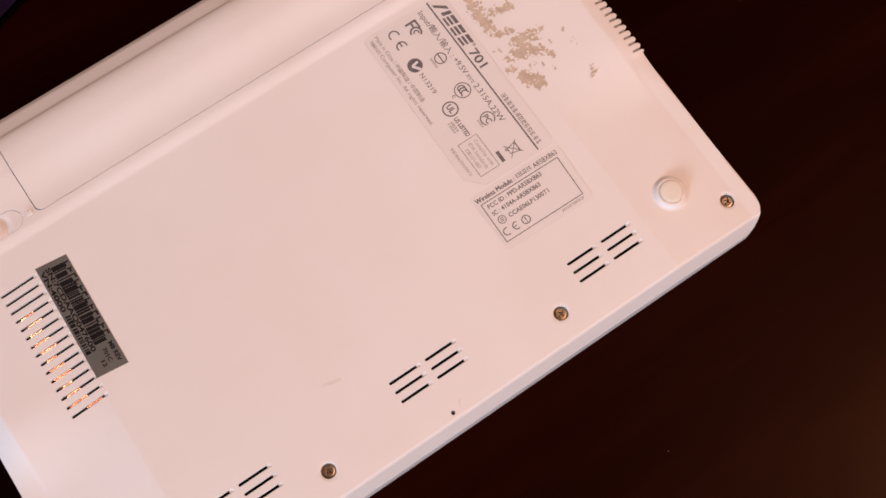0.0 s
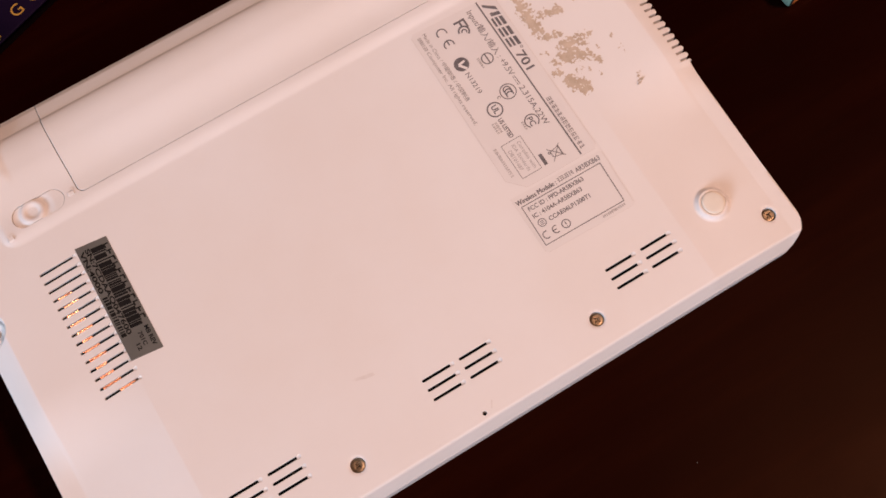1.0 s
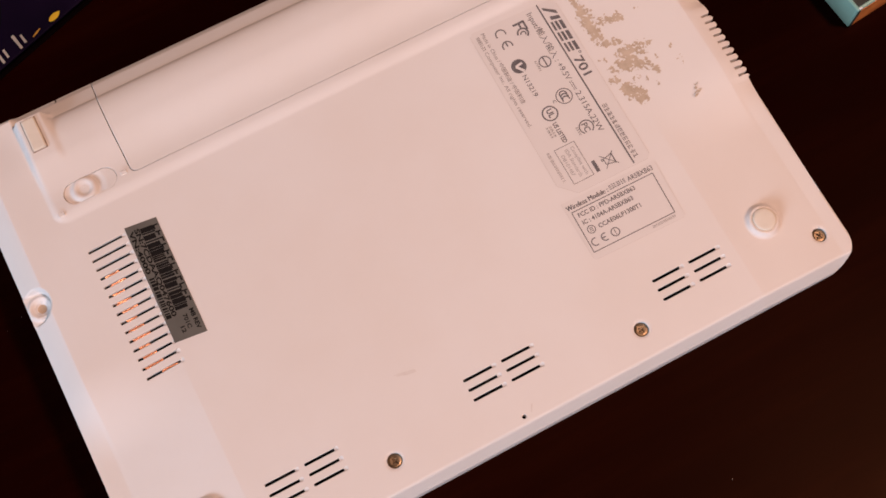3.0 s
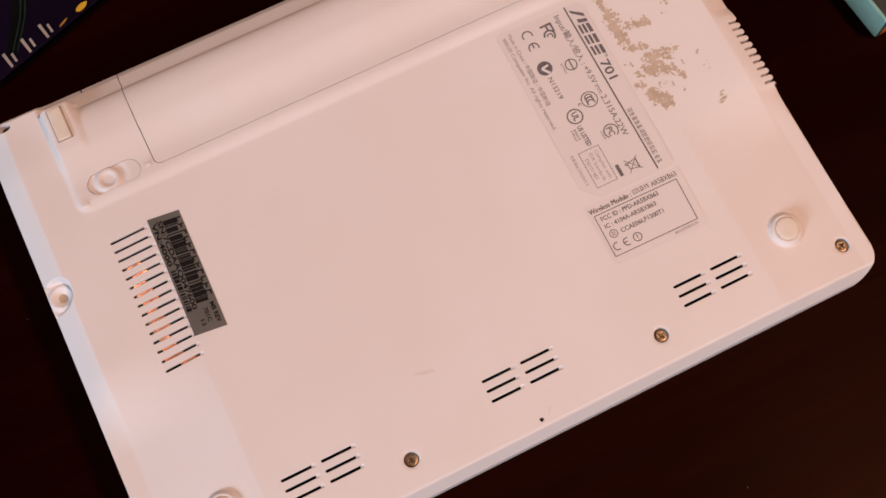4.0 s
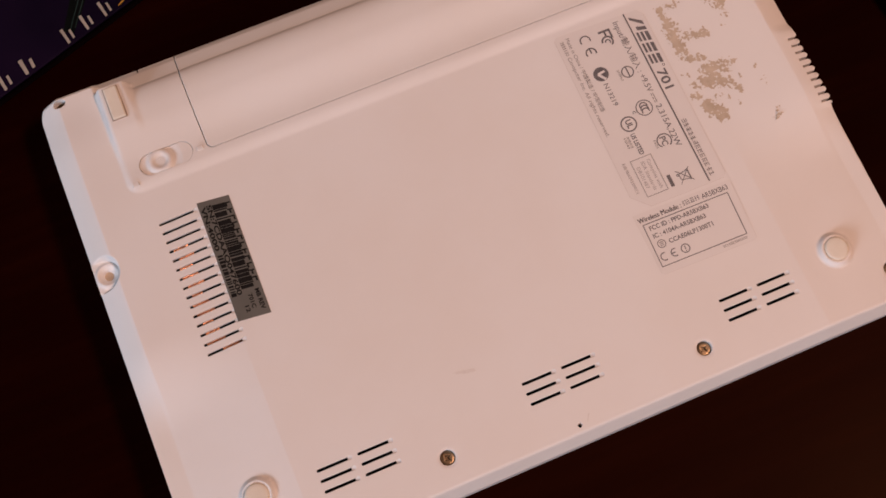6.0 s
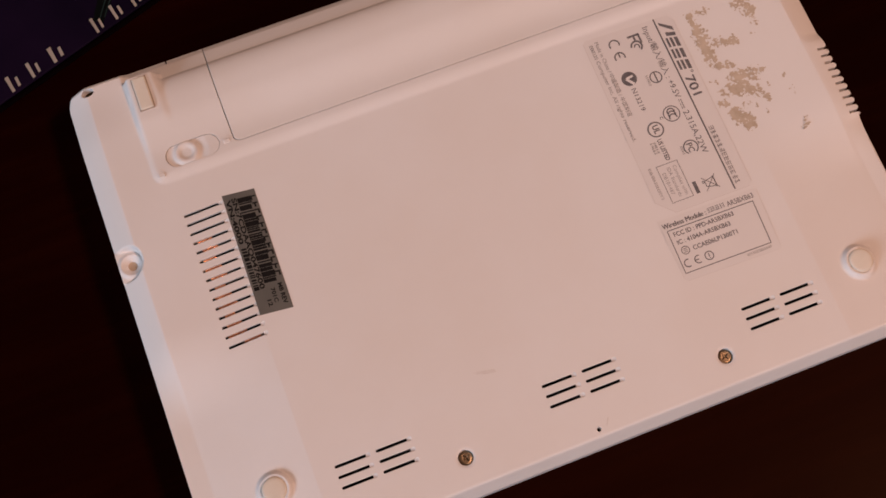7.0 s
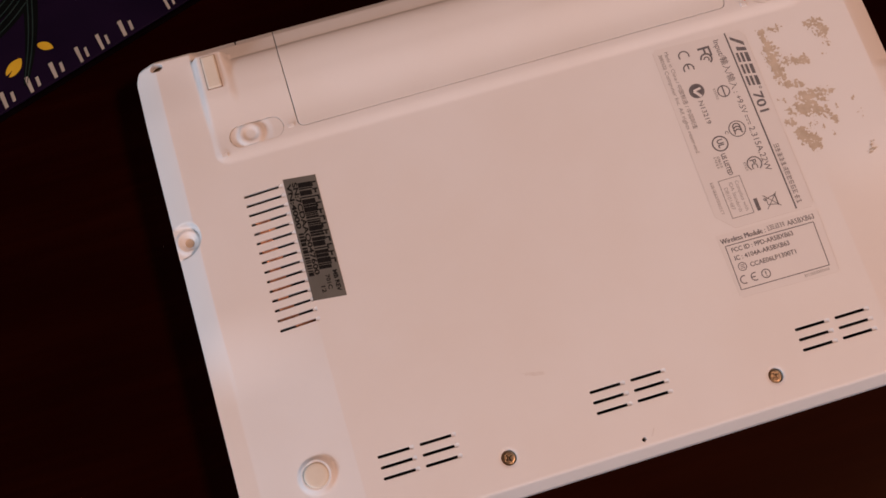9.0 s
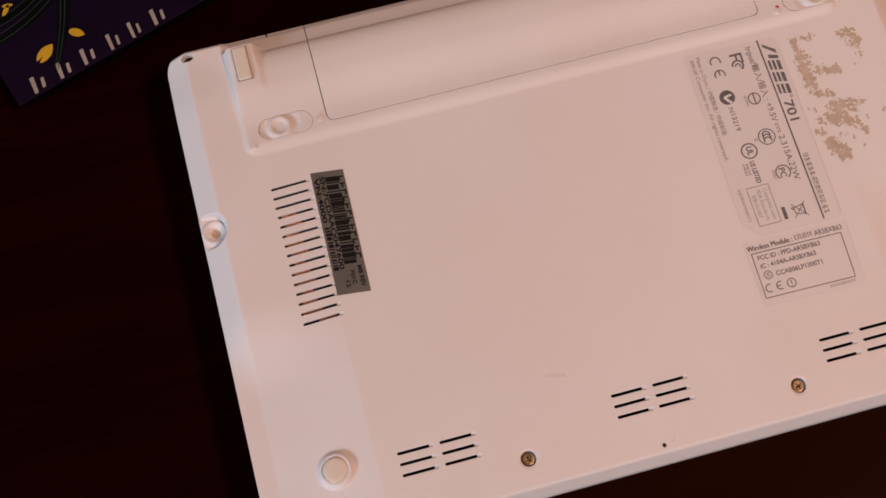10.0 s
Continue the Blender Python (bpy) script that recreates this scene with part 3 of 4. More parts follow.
rng = random.Random(7)
Z1, Z2 = TOP + 0.06, TOP + 0.10
label = flat("rating_label", [[(79.6, 103.6), (78.6, 102.6), (78.2, 48.4), (82.8, 43.6), (106.2, 43.4), (107.3, 44.6), (107.6, 100.6), (106.2, 102.6)]], Z1, FILM, laptop,
             "clear film rating label printed in grey")
flat("film_edge", [stroke((78.6, 102.6), (78.2, 48.4), 0.14), stroke((78.2, 48.4), (82.8, 43.6), 0.14), stroke((82.8, 43.6), (106.2, 43.4), 0.1), stroke((107.3, 44.6), (107.6, 100.6), 0.1)], Z1 + 0.01, FILM_RIM, label)
D = -90
flat("ruled_line", [rect(101.55, 102.0, 44.0, 102.8)], Z2, INK, label)
# maker's mark as plain slanted shapes: a wedge and three split blocks
marks = [[[(102.7, 101.2), (102.7, 100.2), (106.3, 97.2), (106.3, 98.6)], [(104.2, 97.4), (103.4, 97.4), (103.4, 96.2), (106.3, 95.5), (106.3, 96.7), (104.2, 97.2)]]]
for k in range(3):
    y = 95.6 - 4.0 * k
    marks.append([[(102.7, y), (102.7, y - 3.2), (103.4, y - 3.3), (103.4, y - 0.1)], [(103.9, y - 0.2), (103.9, y - 3.4), (104.7, y - 3.55), (104.7, y - 0.35)],
                  [(105.2, y - 0.45), (105.2, y - 3.65), (106.3, y - 3.9), (106.3, y - 0.7)]])
for shapes in marks:
    flat("maker_mark", shapes, Z2, INK, label)
part("registered_dot", scaled(ring(bmesh.new(), 105.8, 82.9, 0.25, 0.45, Z2, n=12)), INK, label)
lettering("printed_text", "701", 102.9, 81.8, 6.6, 2.9, D, Z2, INK, label, weight=0.02)
lettering("printed_text", "Input/輸入/输入 : +9.5V", 97.5, 101.4, 25.0, 1.9, D, Z2, INK, label)
flat("direct_current_sign", [rect(98.6, 98.8, 72.6, 75.8), rect(98.0, 98.2, 75.0, 75.8), rect(98.0, 98.2, 73.8, 74.6), rect(98.0, 98.2, 72.6, 73.4)], Z2, INK, label)
lettering("printed_text", "2.315A,22W", 97.7, 71.8, 14.4, 1.9, D, Z2, INK, label)


def mark_parts(name, draw, mat=INK):
    bm = bmesh.new()
    draw(bm)
    part(name, scaled(bm), mat, label)


def fc_mark(bm):
    for p in (rect(92.0, 95.8, 99.6, 100.3), rect(95.2, 95.8, 97.0, 99.6), rect(93.6, 94.2, 98.3, 99.6)):
        bm.faces.new([bm.verts.new((a, b, Z2)) for a, b in p])
    ring(bm, 93.6, 96.4, 1.35, 1.9, Z2, 300, 600 - 60, 24)
    ring(bm, 93.6, 96.2, 0.55, 0.95, Z2, 310, 540, 20)


def ce_mark(cx_, cy_, r, w, turn, parent):
    bm = bmesh.new()
    c, s = math.cos(radians(turn)), math.sin(radians(turn))
    for off in (-1.25, 1.25):
        ring(bm, cx_ + c * off * r, cy_ + s * off * r, r - w, r, Z2, 65 + turn, 295 + turn, 24)
    e0 = 1.25 * r
    p, q = (cx_ + c * (e0 - r), cy_ + s * (e0 - r)), (cx_ + c * (e0 + 0.1 * r), cy_ + s * (e0 + 0.1 * r))
    bm.faces.new([bm.verts.new((a, b, Z2)) for a, b in stroke(p, q, w)])
    part("conformity_mark", scaled(bm), INK, parent)


mark_parts("approval_mark", fc_mark)
ce_mark(87.4, 97.0, 1.75, 0.42, D, label)


def tick_mark(bm):
    disc(bm, 87.1, 87.3, 2.35, Z2)


def tick_cut(bm):
    for k, p in enumerate((stroke((88.5, 87.9), (86.2, 87.5), 0.75), stroke((86.2, 87.5), (87.9, 85.2), 0.85))):
        bm.faces.new([bm.verts.new((a, b, Z2 + 0.02 + 0.004 * k)) for a, b in p])


mark_parts("tick", tick_cut, FILM)
mark_parts("tick_mark", tick_mark)
lettering("printed_text", "N13219", 86.3, 83.9, 7.6, 1.55, D, Z2, INK, label)


def dash_mark(bm):
    ring(bm, 94.8, 84.9, 1.6, 1.95, Z2)
    bm.faces.new([bm.verts.new((a, b, Z2)) for a, b in rect(94.6, 95.0, 83.3, 86.5)])


mark_parts("barred_circle_mark", dash_mark)
flat("unreadable_print", script(91.9, 92.6, 82.9, 86.6, 6, rng), Z2, INK_PALE, label)


def ring_mark(cx_, cy_, r, w):
    return lambda bm: ring(bm, cx_, cy_, r - w, r, Z2)


def triple_mark(bm):
    ring(bm, 94.3, 72.4, 2.3, 2.6, Z2)
    for k in range(3):
        ring(bm, 94.3, 73.0 - 0.95 * k, 0.9, 1.3, Z2, -15, 195, 16)


mark_parts("triple_arc_mark", triple_mark)
mark_parts("ring_mark", ring_mark(87.8, 69.4, 2.5, 0.42))
lettering("printed_text", "UL", 88.0, 69.4, 2.7, 1.9, D, Z2, INK, label, weight=0.03, middle=True)
lettering("printed_text", "c", 90.4, 72.6, 0.9, 1.6, D, Z2, INK, label)
lettering("printed_text", "US LISTED", 86.7, 66.2, 7.0, 1.45, D, Z2, INK, label, weight=0.025)
flat("unreadable_print", script(85.3, 86.0, 62.2, 66.0, 5, rng) + script(84.3, 85.0, 62.2, 66.0, 5, rng), Z2, INK_PALE, label)
mark_parts("ring_mark", lambda bm: ring(bm, 95.2, 60.6, 1.95, 2.3, Z2, -60, 230, 30))
lettering("printed_text", "PC", 95.1, 60.5, 2.9, 1.9, D, Z2, INK, label, weight=0.02, middle=True)
flat("unreadable_print", script(92.1, 92.8, 59.0, 62.0, 4, rng), Z2, INK_PALE, label)
bf = [rect(82.9, 89.7, 58.3, 58.5), rect(82.9, 89.7, 46.4, 46.6), rect(82.9, 83.1, 46.6, 58.3), rect(89.5, 89.7, 46.6, 58.3)]
flat("box_rule", bf, Z2, INK_PALE, label)
for k, (s, n_) in enumerate((("Complies with", 9.6), ("IDA Standards", 9.4), ("DB101487", 7.0))):
    lettering("printed_text", s, 87.6 - 1.9 * k, 52.4 + n_ / 2, n_, 1.15, D, Z2, INK_FAINT, label)


def bin_mark(bm):
    for p in (stroke((97.2, 49.9), (94.4, 49.3), 0.22), stroke((97.2, 46.9), (94.4, 47.5), 0.22), stroke((97.3, 50.2), (97.3, 46.6), 0.35), stroke((94.4, 49.3), (94.4, 47.5), 0.22),
              stroke((98.0, 50.6), (93.8, 46.2), 0.2), stroke((98.0, 46.2), (93.8, 50.6), 0.2)):
        bm.faces.new([bm.verts.new((a, b, Z2 + 0.004 * len(bm.faces))) for a, b in p])
    ring(bm, 94.0, 49.2, 0.2, 0.45, Z2, n=12)


mark_parts("crossed_bin_mark", bin_mark)
flat("bin_bar", [rect(90.8, 91.9, 46.6, 50.4)], Z2, INK, label)
flat("unreadable_print", script(102.6, 104.2, 64.6, 45.0, 13, rng), Z2, INK_PALE, label)
lettering("printed_text", "Made in China / 中國製造 / 中国制造", 82.0, 102.0, 26.0, 1.2, D, Z2, INK_PALE, label)
flat("unreadable_print", script(80.0, 81.1, 101.6, 96.6, 7, rng), Z2, INK_PALE, label)
lettering("printed_text", "Computer Inc. All rights reserved.", 80.0, 96.0, 27.8, 1.2, D, Z2, INK_PALE, label)
flat("unreadable_print", script(80.4, 81.3, 58.6, 48.4, 14, rng), Z2, INK_FAINT, label)

wlabel = flat("wireless_label", [[(76.4, 42.9), (76.7, 24.2), (77.3, 23.6), (106.0, 22.8), (106.6, 23.4), (107.4, 41.6), (106.8, 42.2)]], Z1 + 0.01, FILM, laptop, "clear film wireless module label printed in grey")
flat("film_edge", [stroke((76.4, 42.9), (76.7, 24.2), 0.08), stroke((77.3, 23.6), (106.0, 22.8), 0.08), stroke((106.6, 23.4), (107.4, 41.6), 0.08)], Z1 + 0.02, FILM_RIM, wlabel)
flat("box_rule", [stroke((77.9, 39.2), (104.9, 38.8), 0.26), stroke((104.9, 38.8), (104.4, 25.4), 0.26), stroke((104.4, 25.4), (77.7, 25.8), 0.26), stroke((77.7, 25.8), (77.9, 39.2), 0.26)], Z2, INK, wlabel)
for shift in (0.0, 0.14):
    lettering("printed_text", "Wireless Module :", 77.0 + shift, 40.0, 13.6, 1.6, -0.6, Z2 + 0.04 * shift, INK, wlabel)
flat("unreadable_print", script(40.0, 41.5, 91.4, 96.8, 7, rng, down=False), Z2, INK, wlabel)
lettering("printed_text", "AR5BXB63", 97.4, 39.8, 8.3, 1.6, -0.6, Z2, INK, wlabel, weight=0.01)
lettering("printed_text", "FCC ID : PPD-AR5BXB63", 79.2, 36.9, 18.8, 1.4, -0.4, Z2, INK, wlabel, weight=0.02)
lettering("printed_text", "IC : 4104A-AR5BXB63", 79.2, 34.4, 16.7, 1.4, -0.2, Z2, INK, wlabel, weight=0.02)
lettering("printed_text", "CCAE06LP1300T1", 82.8, 31.4, 14.0, 1.4, -0.2, Z2, INK, wlabel, weight=0.02)
bm = ring(bmesh.new(), 80.5, 32.2, 1.05, 1.3, Z2)
for q in (31.7, 32.2, 32.7):
    bm.faces.new([bm.verts.new((a, b, Z2)) for a, b in rect(79.9, 81.1, q - 0.1, q + 0.1)])
part("ring_mark", scaled(bm), INK, wlabel)
ce_mark(81.3, 28.4, 1.3, 0.32, 0, wlabel)
bm = ring(bmesh.new(), 86.2, 28.3, 1.1, 1.4, Z2)
for p in (rect(86.05, 86.35, 28.0, 29.1), rect(86.05, 86.35, 27.4, 27.7)):
    bm.faces.new([bm.verts.new((a, b, Z2)) for a, b in p])
part("alert_mark", scaled(bm), INK, wlabel)
flat("unreadable_print", script(24.0, 24.8, 96.4, 104.2, 13, rng, down=False), Z2, INK_PALE, wlabel)

# serial number sticker: u runs along the writing, v across it
U0 = (-38.75, 96.2)


def stick(u, v):
    a = radians(-91.3)
    return (U0[0] + u * math.cos(a) - v * math.sin(a), U0[1] + u * math.sin(a) + v * math.cos(a) - 0.09 * v)


def srect(u0, u1, v0, v1):
    return [stick(u0, v0), stick(u1, v0), stick(u1, v1), stick(u0, v1)]


sticker = flat("serial_sticker", [srect(0, 38.0, 0, 9.6)], Z1, SILVER, laptop, "grey metallic serial number sticker with a barcode")
code, small = [], []
u = 1.9
while u < 28.8:
    # dense dark bands between looser ones, as such codes have
    w = rng.choice((0.45, 0.7, 1.1, 1.6))
    code.append(srect(u, u + w, 3.9, 7.9 - 0.5 * rng.random()))
    u += w + rng.choice((0.1, 0.12, 0.14, 0.36))
u = 17.4
while u < 31.0:
    w = rng.choice((0.4, 0.6, 0.9, 1.1))
    small.append(srect(u, u + w, 0.6, 2.1))
    u += w + rng.choice((0.2, 0.3, 0.45))
tagged(flat("barcode", code + small, Z2, INK_BLACK, sticker), kind="stuff")
lettering("printed_text", "SN:7CDAAQ047600", *stick(1.6, 2.35), 29.0, 1.45, -91.3, Z2 + 0.02, INK_BLACK, sticker, weight=0.03)
lettering("printed_text", "VN:4000", *stick(1.8, 0.6), 14.2, 1.4, -91.3, Z2 + 0.02, INK_BLACK, sticker, weight=0.03)
model = []
for k in range(12):
    q = 2.0 + 2.2 * k
    model += [srect(q, q + 0.45, 7.7, 9.2), srect(q + 0.45, q + 1.5, 7.7 + 0.5 * (k % 3), 8.2 + 0.5 * (k % 3))]
flat("model_bars", model, Z2 + 0.01, INK_BLACK, sticker)
lettering("printed_text", "MB REV", *stick(30.0, 7.4), 6.4, 1.25, -91.3, Z2, INK_BLACK, sticker, weight=0.035)
lettering("printed_text", "701C", *stick(31.0, 5.1), 4.4, 1.2, -91.3, Z2, INK_BLACK, sticker, weight=0.025)
lettering("printed_text", "12", *stick(34.2, 3.2), 2.0, 1.2, -91.3, Z2, INK_BLACK, sticker, weight=0.025)


# ---- glue residue where a label was torn off ----


FLAKES = (((112.2, 100.4), (117.6, 99.7), 0.6), ((113.2, 100.0), (112.4, 96.3), 0.9), ((113.3, 94.0), (112.7, 84.5), 1.9), ((115.7, 89.0), (121.8, 87.5), 1.3),
          ((111.8, 82.6), (117.6, 80.2), 0.7), ((126.0, 99.3), (127.4, 98.3), 0.5), ((129.2, 97.7), (130.4, 95.4), 1.9), ((130.3, 94.0), (130.5, 91.0), 0.9),
          ((117.4, 76.0), (123.4, 75.4), 2.1), ((115.0, 72.8), (120.2, 70.6), 1.9), ((118.6, 76.0), (117.6, 71.6), 1.7), ((118.6, 66.4), (119.4, 65.2), 0.15), ((116.4, 68.2), (117.6, 67.4), 0.2), ((121.0, 62.8), (121.4, 62.0), 0.1), ((125.0, 71.0), (125.6, 70.2), 0.1), ((110.0, 77.2), (111.0, 76.6), 0.1), ((121.5, 70.6), (123.0, 66.9), 0.8), ((111.2, 73.1), (112.4, 71.7), 0.6),
          ((112.6, 65.3), (114.5, 61.7), 2.3), ((109.2, 69.7), (111.0, 69.3), 0.4), ((131.1, 72.0), (130.7, 71.5), 0.25), ((131.2, 67.0), (131.0, 65.0), 0.1),
          ((130.2, 56.3), (130.7, 55.4), 0.25), ((129.3, 54.7), (129.1, 53.8), 0.2), ((127.3, 88.6), (127.2, 88.1), 0.1))


def torn(x, y):
    # how deep inside the strips of old label glue a place lies, mm
    best = np.full(x.shape, -9.0)
    for (ax, ay), (bx_, by_), r in FLAKES:
        dx, dy = bx_ - ax, by_ - ay
        t = np.clip(((x - ax) * dx + (y - ay) * dy) / (dx * dx + dy * dy), 0, 1)
        best = np.maximum(best, r - np.hypot(x - ax - t * dx, y - ay - t * dy))
    return best


def residue_mesh():
    s = 0.17
    gx, gy = np.arange(106.0, 136.0, s), np.arange(48.0, 105.0, s)
    x, y = np.meshgrid(gx, gy)
    f = np.zeros(x.shape)
    for j in range(x.shape[0]):
        for i in range(x.shape[1]):
            p = Vector((x[j, i] * 0.6, y[j, i] * 0.6, 3.7))
            f[j, i] = 0.75 * noise.noise(p) + 0.85 * noise.noise(p * 2.2) + 0.6 * noise.noise(p * 4.6)
    f = f * 1.5 + np.clip(torn(x, y), -2.5, 0.5) * 0.9 - 0.08
    bm = bmesh.new()
    for j in range(x.shape[0] - 1):
        for i in range(x.shape[1] - 1):
            cs = [(j, i), (j, i + 1), (j + 1, i + 1), (j + 1, i)]
            v = [f[q] for q in cs]
            if max(v) <= 0:
                continue
            poly = []
            for k in range(4):
                p, q = cs[k], cs[(k + 1) % 4]
                if f[p] > 0:
                    poly.append((x[p], y[p]))
                if (f[p] > 0) != (f[q] > 0):
                    t = f[p] / (f[p] - f[q])
                    poly.append((x[p] + t * (x[q] - x[p]), y[p] + t * (y[q] - y[p])))
            if len(poly) > 2:
                bm.faces.new([bm.verts.new((a, b, TOP + 0.07)) for a, b in poly])
    bmesh.ops.remove_doubles(bm, verts=bm.verts, dist=0.002)
    return bm


bm = bmesh.new()
pts = []
for i in range(26):
    a = 2 * math.pi * i / 26
    k = 1 + 0.35 * noise.noise(Vector((math.cos(a) * 2, math.sin(a) * 2, 1.3)))
    pts.append((13.9 + 3.3 * k * math.cos(a), 20.0 + 0.55 * k * math.sin(a) - 0.8 * math.cos(a)))
bm.faces.new([bm.verts.new((a, b, TOP + 0.05)) for a, b in pts])
part("scratch", scaled(prism(bmesh.new(), stroke((39.4, -5.9), (40.6, -3.9), 0.35), TOP + 0.01, TOP + 0.05)), SMEAR, laptop, "short pale scratch beside the pinhole")
part("scuff", scaled(bm), SMEAR, laptop, "faint grey scuff mark")
part("glue_residue", scaled(residue_mesh()), RESIDUE, laptop, "tan flaky glue left by a torn-off label")

# ---- the book: a dark jacket with a printed tree, lettering as plain bars ----
BOOK = (-122.8, 149.7, 18.4)     # near corner and turn
BT = 7.0                        # thickness, mm
book = thing("book", "closed book in a dark purple printed jacket lying on the table", "book", at=(BOOK[0] * MM, BOOK[1] * MM, 0), turn=BOOK[2])


def bpart(name, bm, mat, parent, label=""):
    scaled(bm)
    bm.transform(pose(BOOK[0] * MM, BOOK[1] * MM, 0, 0, 0, BOOK[2]))
    return part(name, bm, mat, parent, label)


BW, BH = 152.0, 105.0
cover = bpart("front_cover", box(bmesh.new(), 0, BW, 0, BH, BT - 0.8, BT, 0.3, 2), COVER, book, "dark purple printed front cover")
# back cover and pages coloured as if lying in shadow
bpart("back_cover", box(bmesh.new(), 1.5, BW - 1.5, 1.5, BH - 1.5, 0, 0.8, 0.3, 2), SHADED_EDGE, book)
bpart("page_block", box(bmesh.new(), 3, BW - 3, 3, BH - 3, 0.8, BT - 0.8), SHADED_EDGE, book)


def bflat(name, polys, mat, z=BT + 0.05):
    bm = bmesh.new()
    for pts in polys:
        bm.faces.new([bm.verts.new((a, b, z)) for a, b in pts])
    return bpart(name, bm, mat, cover)


def curve_strip(pts, w0, w1, n=24):
    # a bent band through four points
    out_l, out_r = [], []
    p = [Vector(q) for q in pts]
    for i in range(n + 1):
        t = i / n
        c = p[0] * (1 - t)**3 + p[1] * 3 * t * (1 - t)**2 + p[2] * 3 * t * t * (1 - t) + p[3] * t**3
        d = (p[1] - p[0]) * (1 - t)**2 + (p[2] - p[1]) * 2 * t * (1 - t) + (p[3] - p[2]) * t * t
        d.normalize()
        w = (w0 + (w1 - w0) * t) / 2
        out_l.append((c.x - d.y * w, c.y + d.x * w))
        out_r.append((c.x + d.y * w, c.y - d.x * w))
    return [[out_l[i], out_r[i], out_r[i + 1], out_l[i + 1]] for i in range(n)]


def leaf(cx_, cy_, l, w, turn, notch=False):
    a = radians(turn)
    pts = []
    for i in range(28):
        t = 2 * math.pi * i / 28
        u, v = l / 2 * math.cos(t), w / 2 * math.sin(t) * (1 - 0.55 * (math.cos(t) > 0) * math.cos(t)**2)
        if notch and i == 14:
            u += l * 0.35
        pts.append((cx_ + u * math.cos(a) - v * math.sin(a), cy_ + u * math.sin(a) + v * math.cos(a)))
    return pts

# name bars, one for each letter
for u, w in ((6.2, 5.0), (15.5, 4.8), (24.2, 4.8), (33.8, 4.2), (41.6, 4.0), (49.8, 4.8), (66.5, 3.6), (74.0, 3.6), (81.3, 3.6)):
    bflat("name_bar", [[(u, 0.8), (u + w * 0.24, 0.8), (u + w * 0.44, 6.6), (u + 0.14 * w, 6.6)], [(u + w * 0.62, 1.4), (u + w * 0.84, 1.4), (u + w * 0.98, 4.8), (u + w * 0.76, 4.8)]], CREAM)
# the tree
bflat("tree_trunk", curve_strip([(15.5, 4), (20, 11), (24, 14), (32, 31)], 1.6, 5.0), TRUNK, BT + 0.03)
bflat("tree_trunk", curve_strip([(32, 31), (36, 40), (34, 60), (38, 90)], 5.0, 9.0), TRUNK, BT + 0.03)
bflat("tree_trunk", curve_strip([(69, 4), (75, 10), (82, 12), (90, 30)], 3.5, 7), TRUNK, BT + 0.03)
bflat("tree_trunk", curve_strip([(90, 30), (94, 40), (95, 60), (97, 90)], 7, 10), TRUNK, BT + 0.03)
bflat("branch", curve_strip([(0, 24), (8, 23), (18, 24), (30, 31)], 1.5, 5), TRUNK, BT + 0.035)
bflat("branch", curve_strip([(2, 31), (10, 28.5), (18, 29), (31, 36)], 2.5, 5), TRUNK, BT + 0.04)
for off, pts in ((0, [(16.2, 4.5), (20.6, 11), (24.6, 14.2), (32.6, 31)]), (1, [(15.6, 5), (19.6, 11.6), (23.4, 15), (31, 31)]), (2, [(0, 23.6), (8, 22.8), (18, 23.6), (30, 30)]),
                 (3, [(0, 26), (8, 25.4), (18, 26), (29, 32)]), (4, [(3, 29), (10, 27.6), (18, 28), (29, 34)]), (5, [(3, 32.5), (10, 30), (17, 30.5), (28, 36)]),
                 (6, [(70, 4.5), (76, 10.5), (82.6, 12.4), (90.6, 30)]), (7, [(71.5, 4), (77.4, 9.6), (84, 11.6), (92, 30)])):
    bflat("trunk_line", curve_strip(pts, 0.3, 0.35), TEALINE, BT + 0.06)
bflat("leaf", [leaf(15.5, 11.7, 7.5, 4.1, 26, True)], YELLOW, BT + 0.09)
bflat("leaf", [leaf(12.0, 32.4, 4.6, 1.6, 40), leaf(13.2, 33.6, 3.6, 1.4, -20)], YELLOW, BT + 0.09)
bflat("leaf", [leaf(27.4, 12.6, 5.4, 2.9, -48)], YELLOW, BT + 0.09)
bflat("leaf", [leaf(96.5, 1.9, 4.8, 2.2, 6)], YELLOW, BT + 0.09)
bflat("leaf", [leaf(88.6, 1.6, 4.0, 0.7, 12)], GOLD, BT + 0.09)
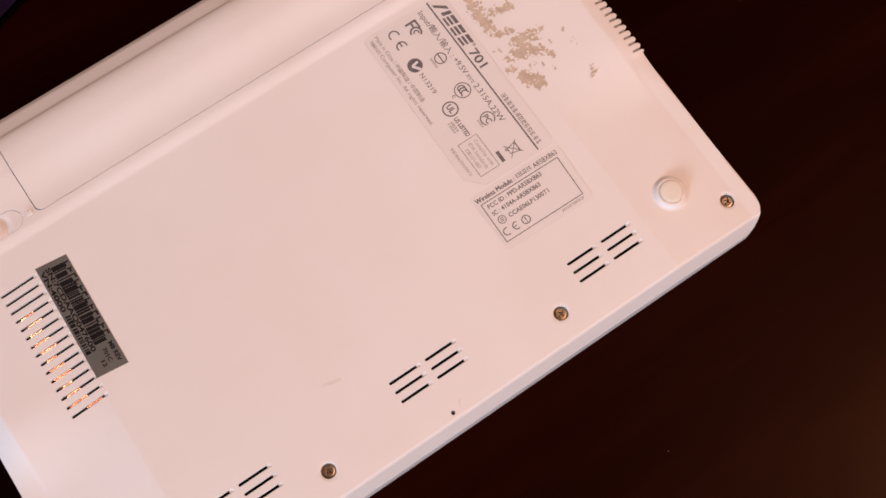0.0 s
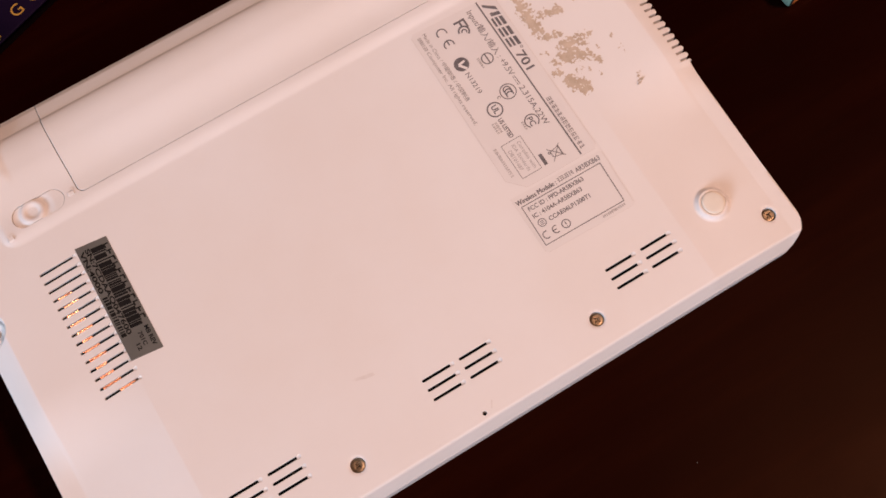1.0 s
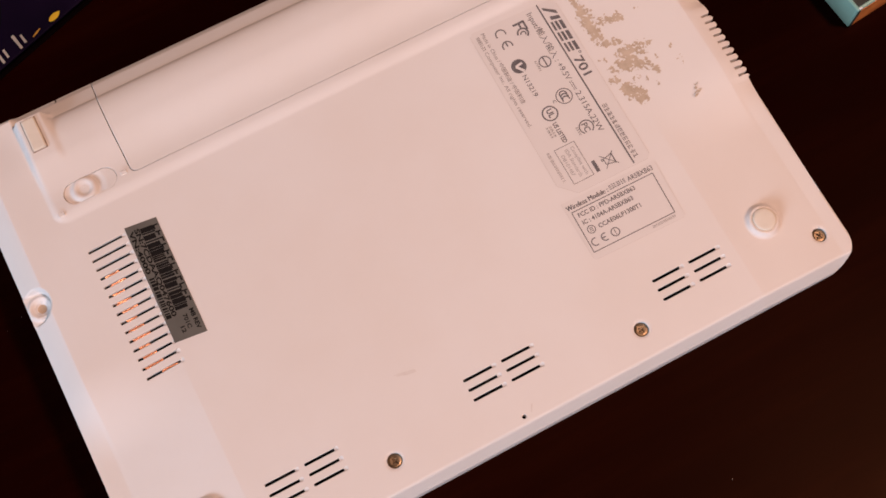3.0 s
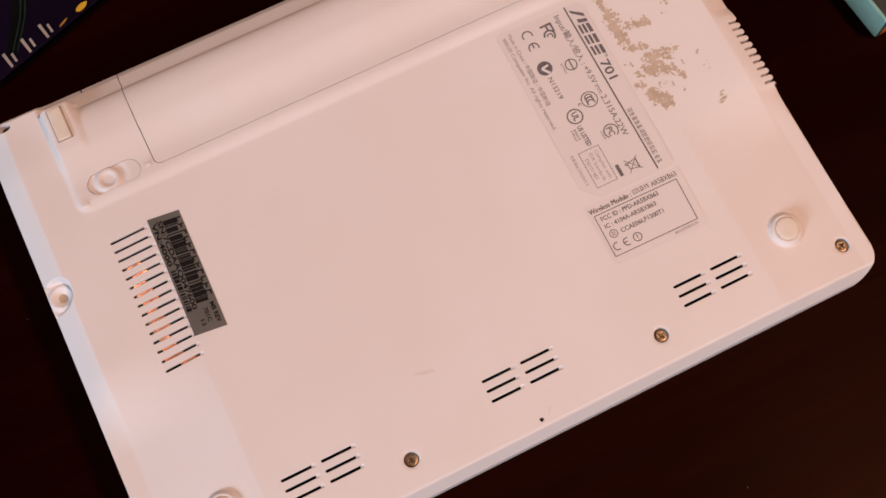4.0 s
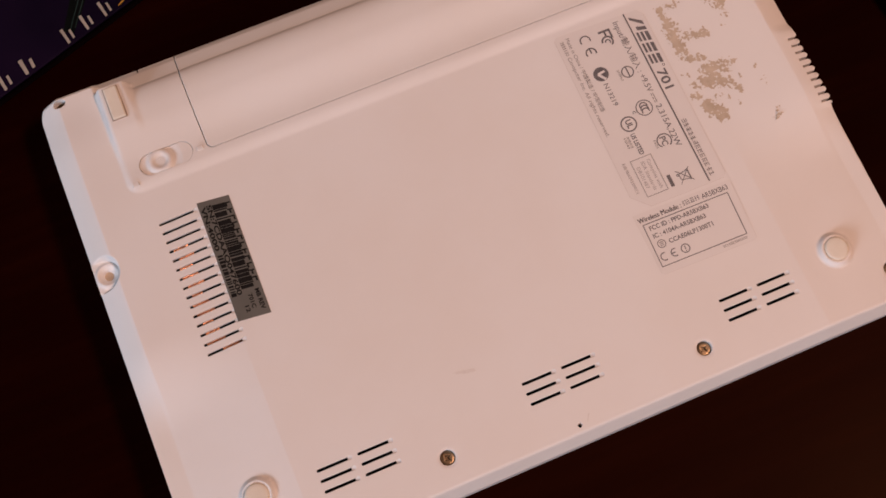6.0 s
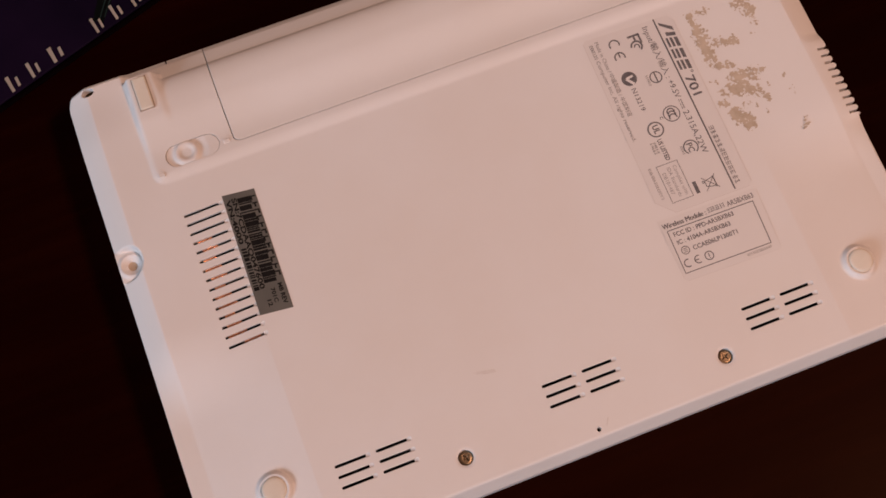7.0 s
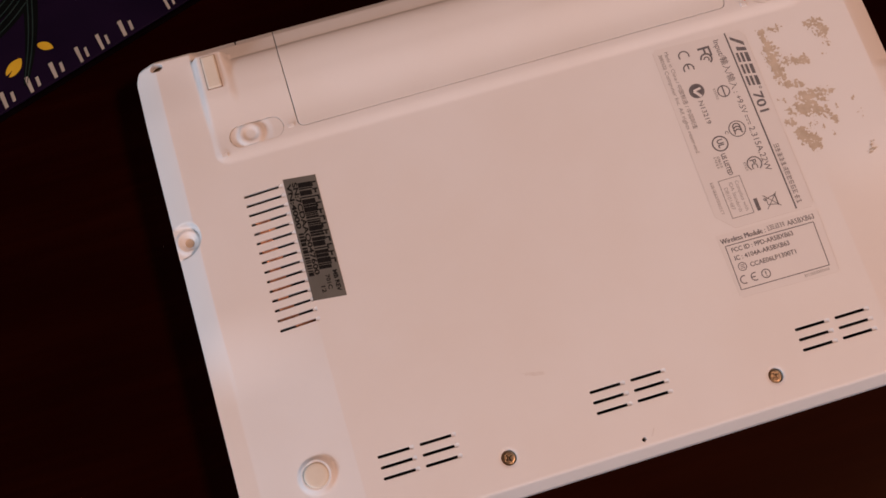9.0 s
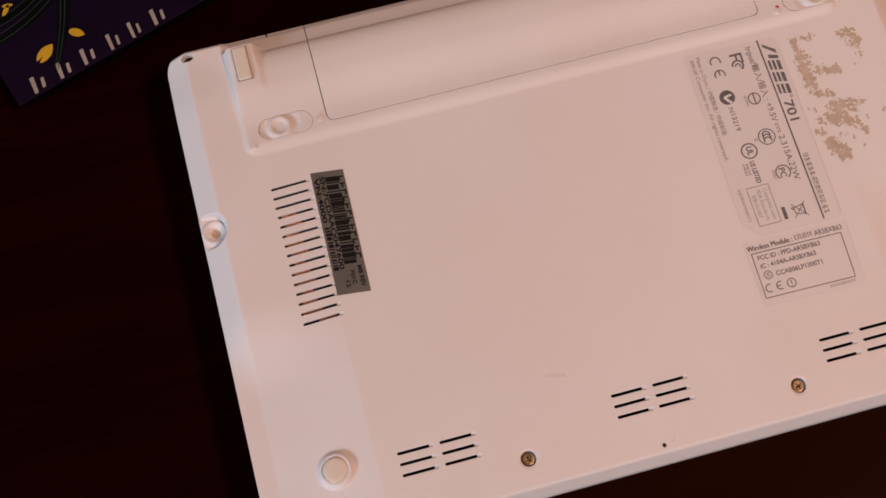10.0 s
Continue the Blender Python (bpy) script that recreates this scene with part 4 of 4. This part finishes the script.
for s, u in (("G", 106.4), ("O", 113.6)):
    co, fs = glyphs(s)
    co = co.copy()
    co[:, 0] = u + co[:, 0] * 6.2
    co[:, 1] = 2.6 + co[:, 1] * 6.2
    me = bpy.data.meshes.new("title_letter")
    mt = pose(BOOK[0] * MM, BOOK[1] * MM, 0, 0, 0, BOOK[2])
    me.from_pydata([tuple(mt @ (Vector((a, b, BT + 0.05)) * MM)) for a, b, _ in co], [], fs)
    me.update()
    link("title_letter", me, GOLD, cover)

# ---- the small printed carton ----
BX = (196.0, 58.9, 5.5)
carton = thing("carton", "small pale teal and orange printed carton standing on the table", "box", at=(BX[0] * MM, BX[1] * MM, 0), turn=BX[2])


def cpart(name, bm, mat, label=""):
    scaled(bm)
    bm.transform(pose(BX[0] * MM, BX[1] * MM, 0, 0, 0, BX[2]))
    return part(name, bm, mat, carton, label)


cpart("body", box(bmesh.new(), 0, 60, 0, 90, 0.2, 11.4, 0.7, 3), TEAL, "pale teal card body")
cpart("printed_front", box(bmesh.new(), 0.9, 59.1, -0.15, 0.0, 0.9, 10.6), ORANGE, "orange glossy printed side")
cpart("dark_edge", box(bmesh.new(), 0.2, 1.3, -0.25, -0.02, 0.9, 10.9, 0.08, 1), DARKPRINT)
cpart("printed_panel", box(bmesh.new(), -0.15, 0.0, 20, 80, 0.9, 10.6), DARKPRINT)
cpart("printed_top", box(bmesh.new(), 1.0, 59.0, 1.0, 89.0, 11.4, 11.5), DARKPRINT)
# white chips set in as highlights along the top front edge
for cx_, cy_, w in ((0.9, 0.4, 1.1), (14.0, 0.35, 1.6), (22.0, 0.3, 0.9)):
    cpart("edge_glint", box(bmesh.new(), cx_, cx_ + w, cy_ - 0.35, cy_ + 0.3, 11.1, 11.5, 0.1, 1), FRAME_AND_GLINT)

# ---- dust on the table ----
dust = bmesh.new()
for dx, dy, r in ((-80.6, 96.0, 0.07), (85.1, -47.6, 0.12), (-86.1, 93.8, 0.05)):
    bmesh.ops.create_icosphere(dust, subdivisions=1, radius=r, matrix=Matrix.Translation((dx, dy, 0.1)))
tagged(part("dust_specks", scaled(dust), FILM_RIM), "tiny pale dust specks on the table", "dust", "", "stuff")
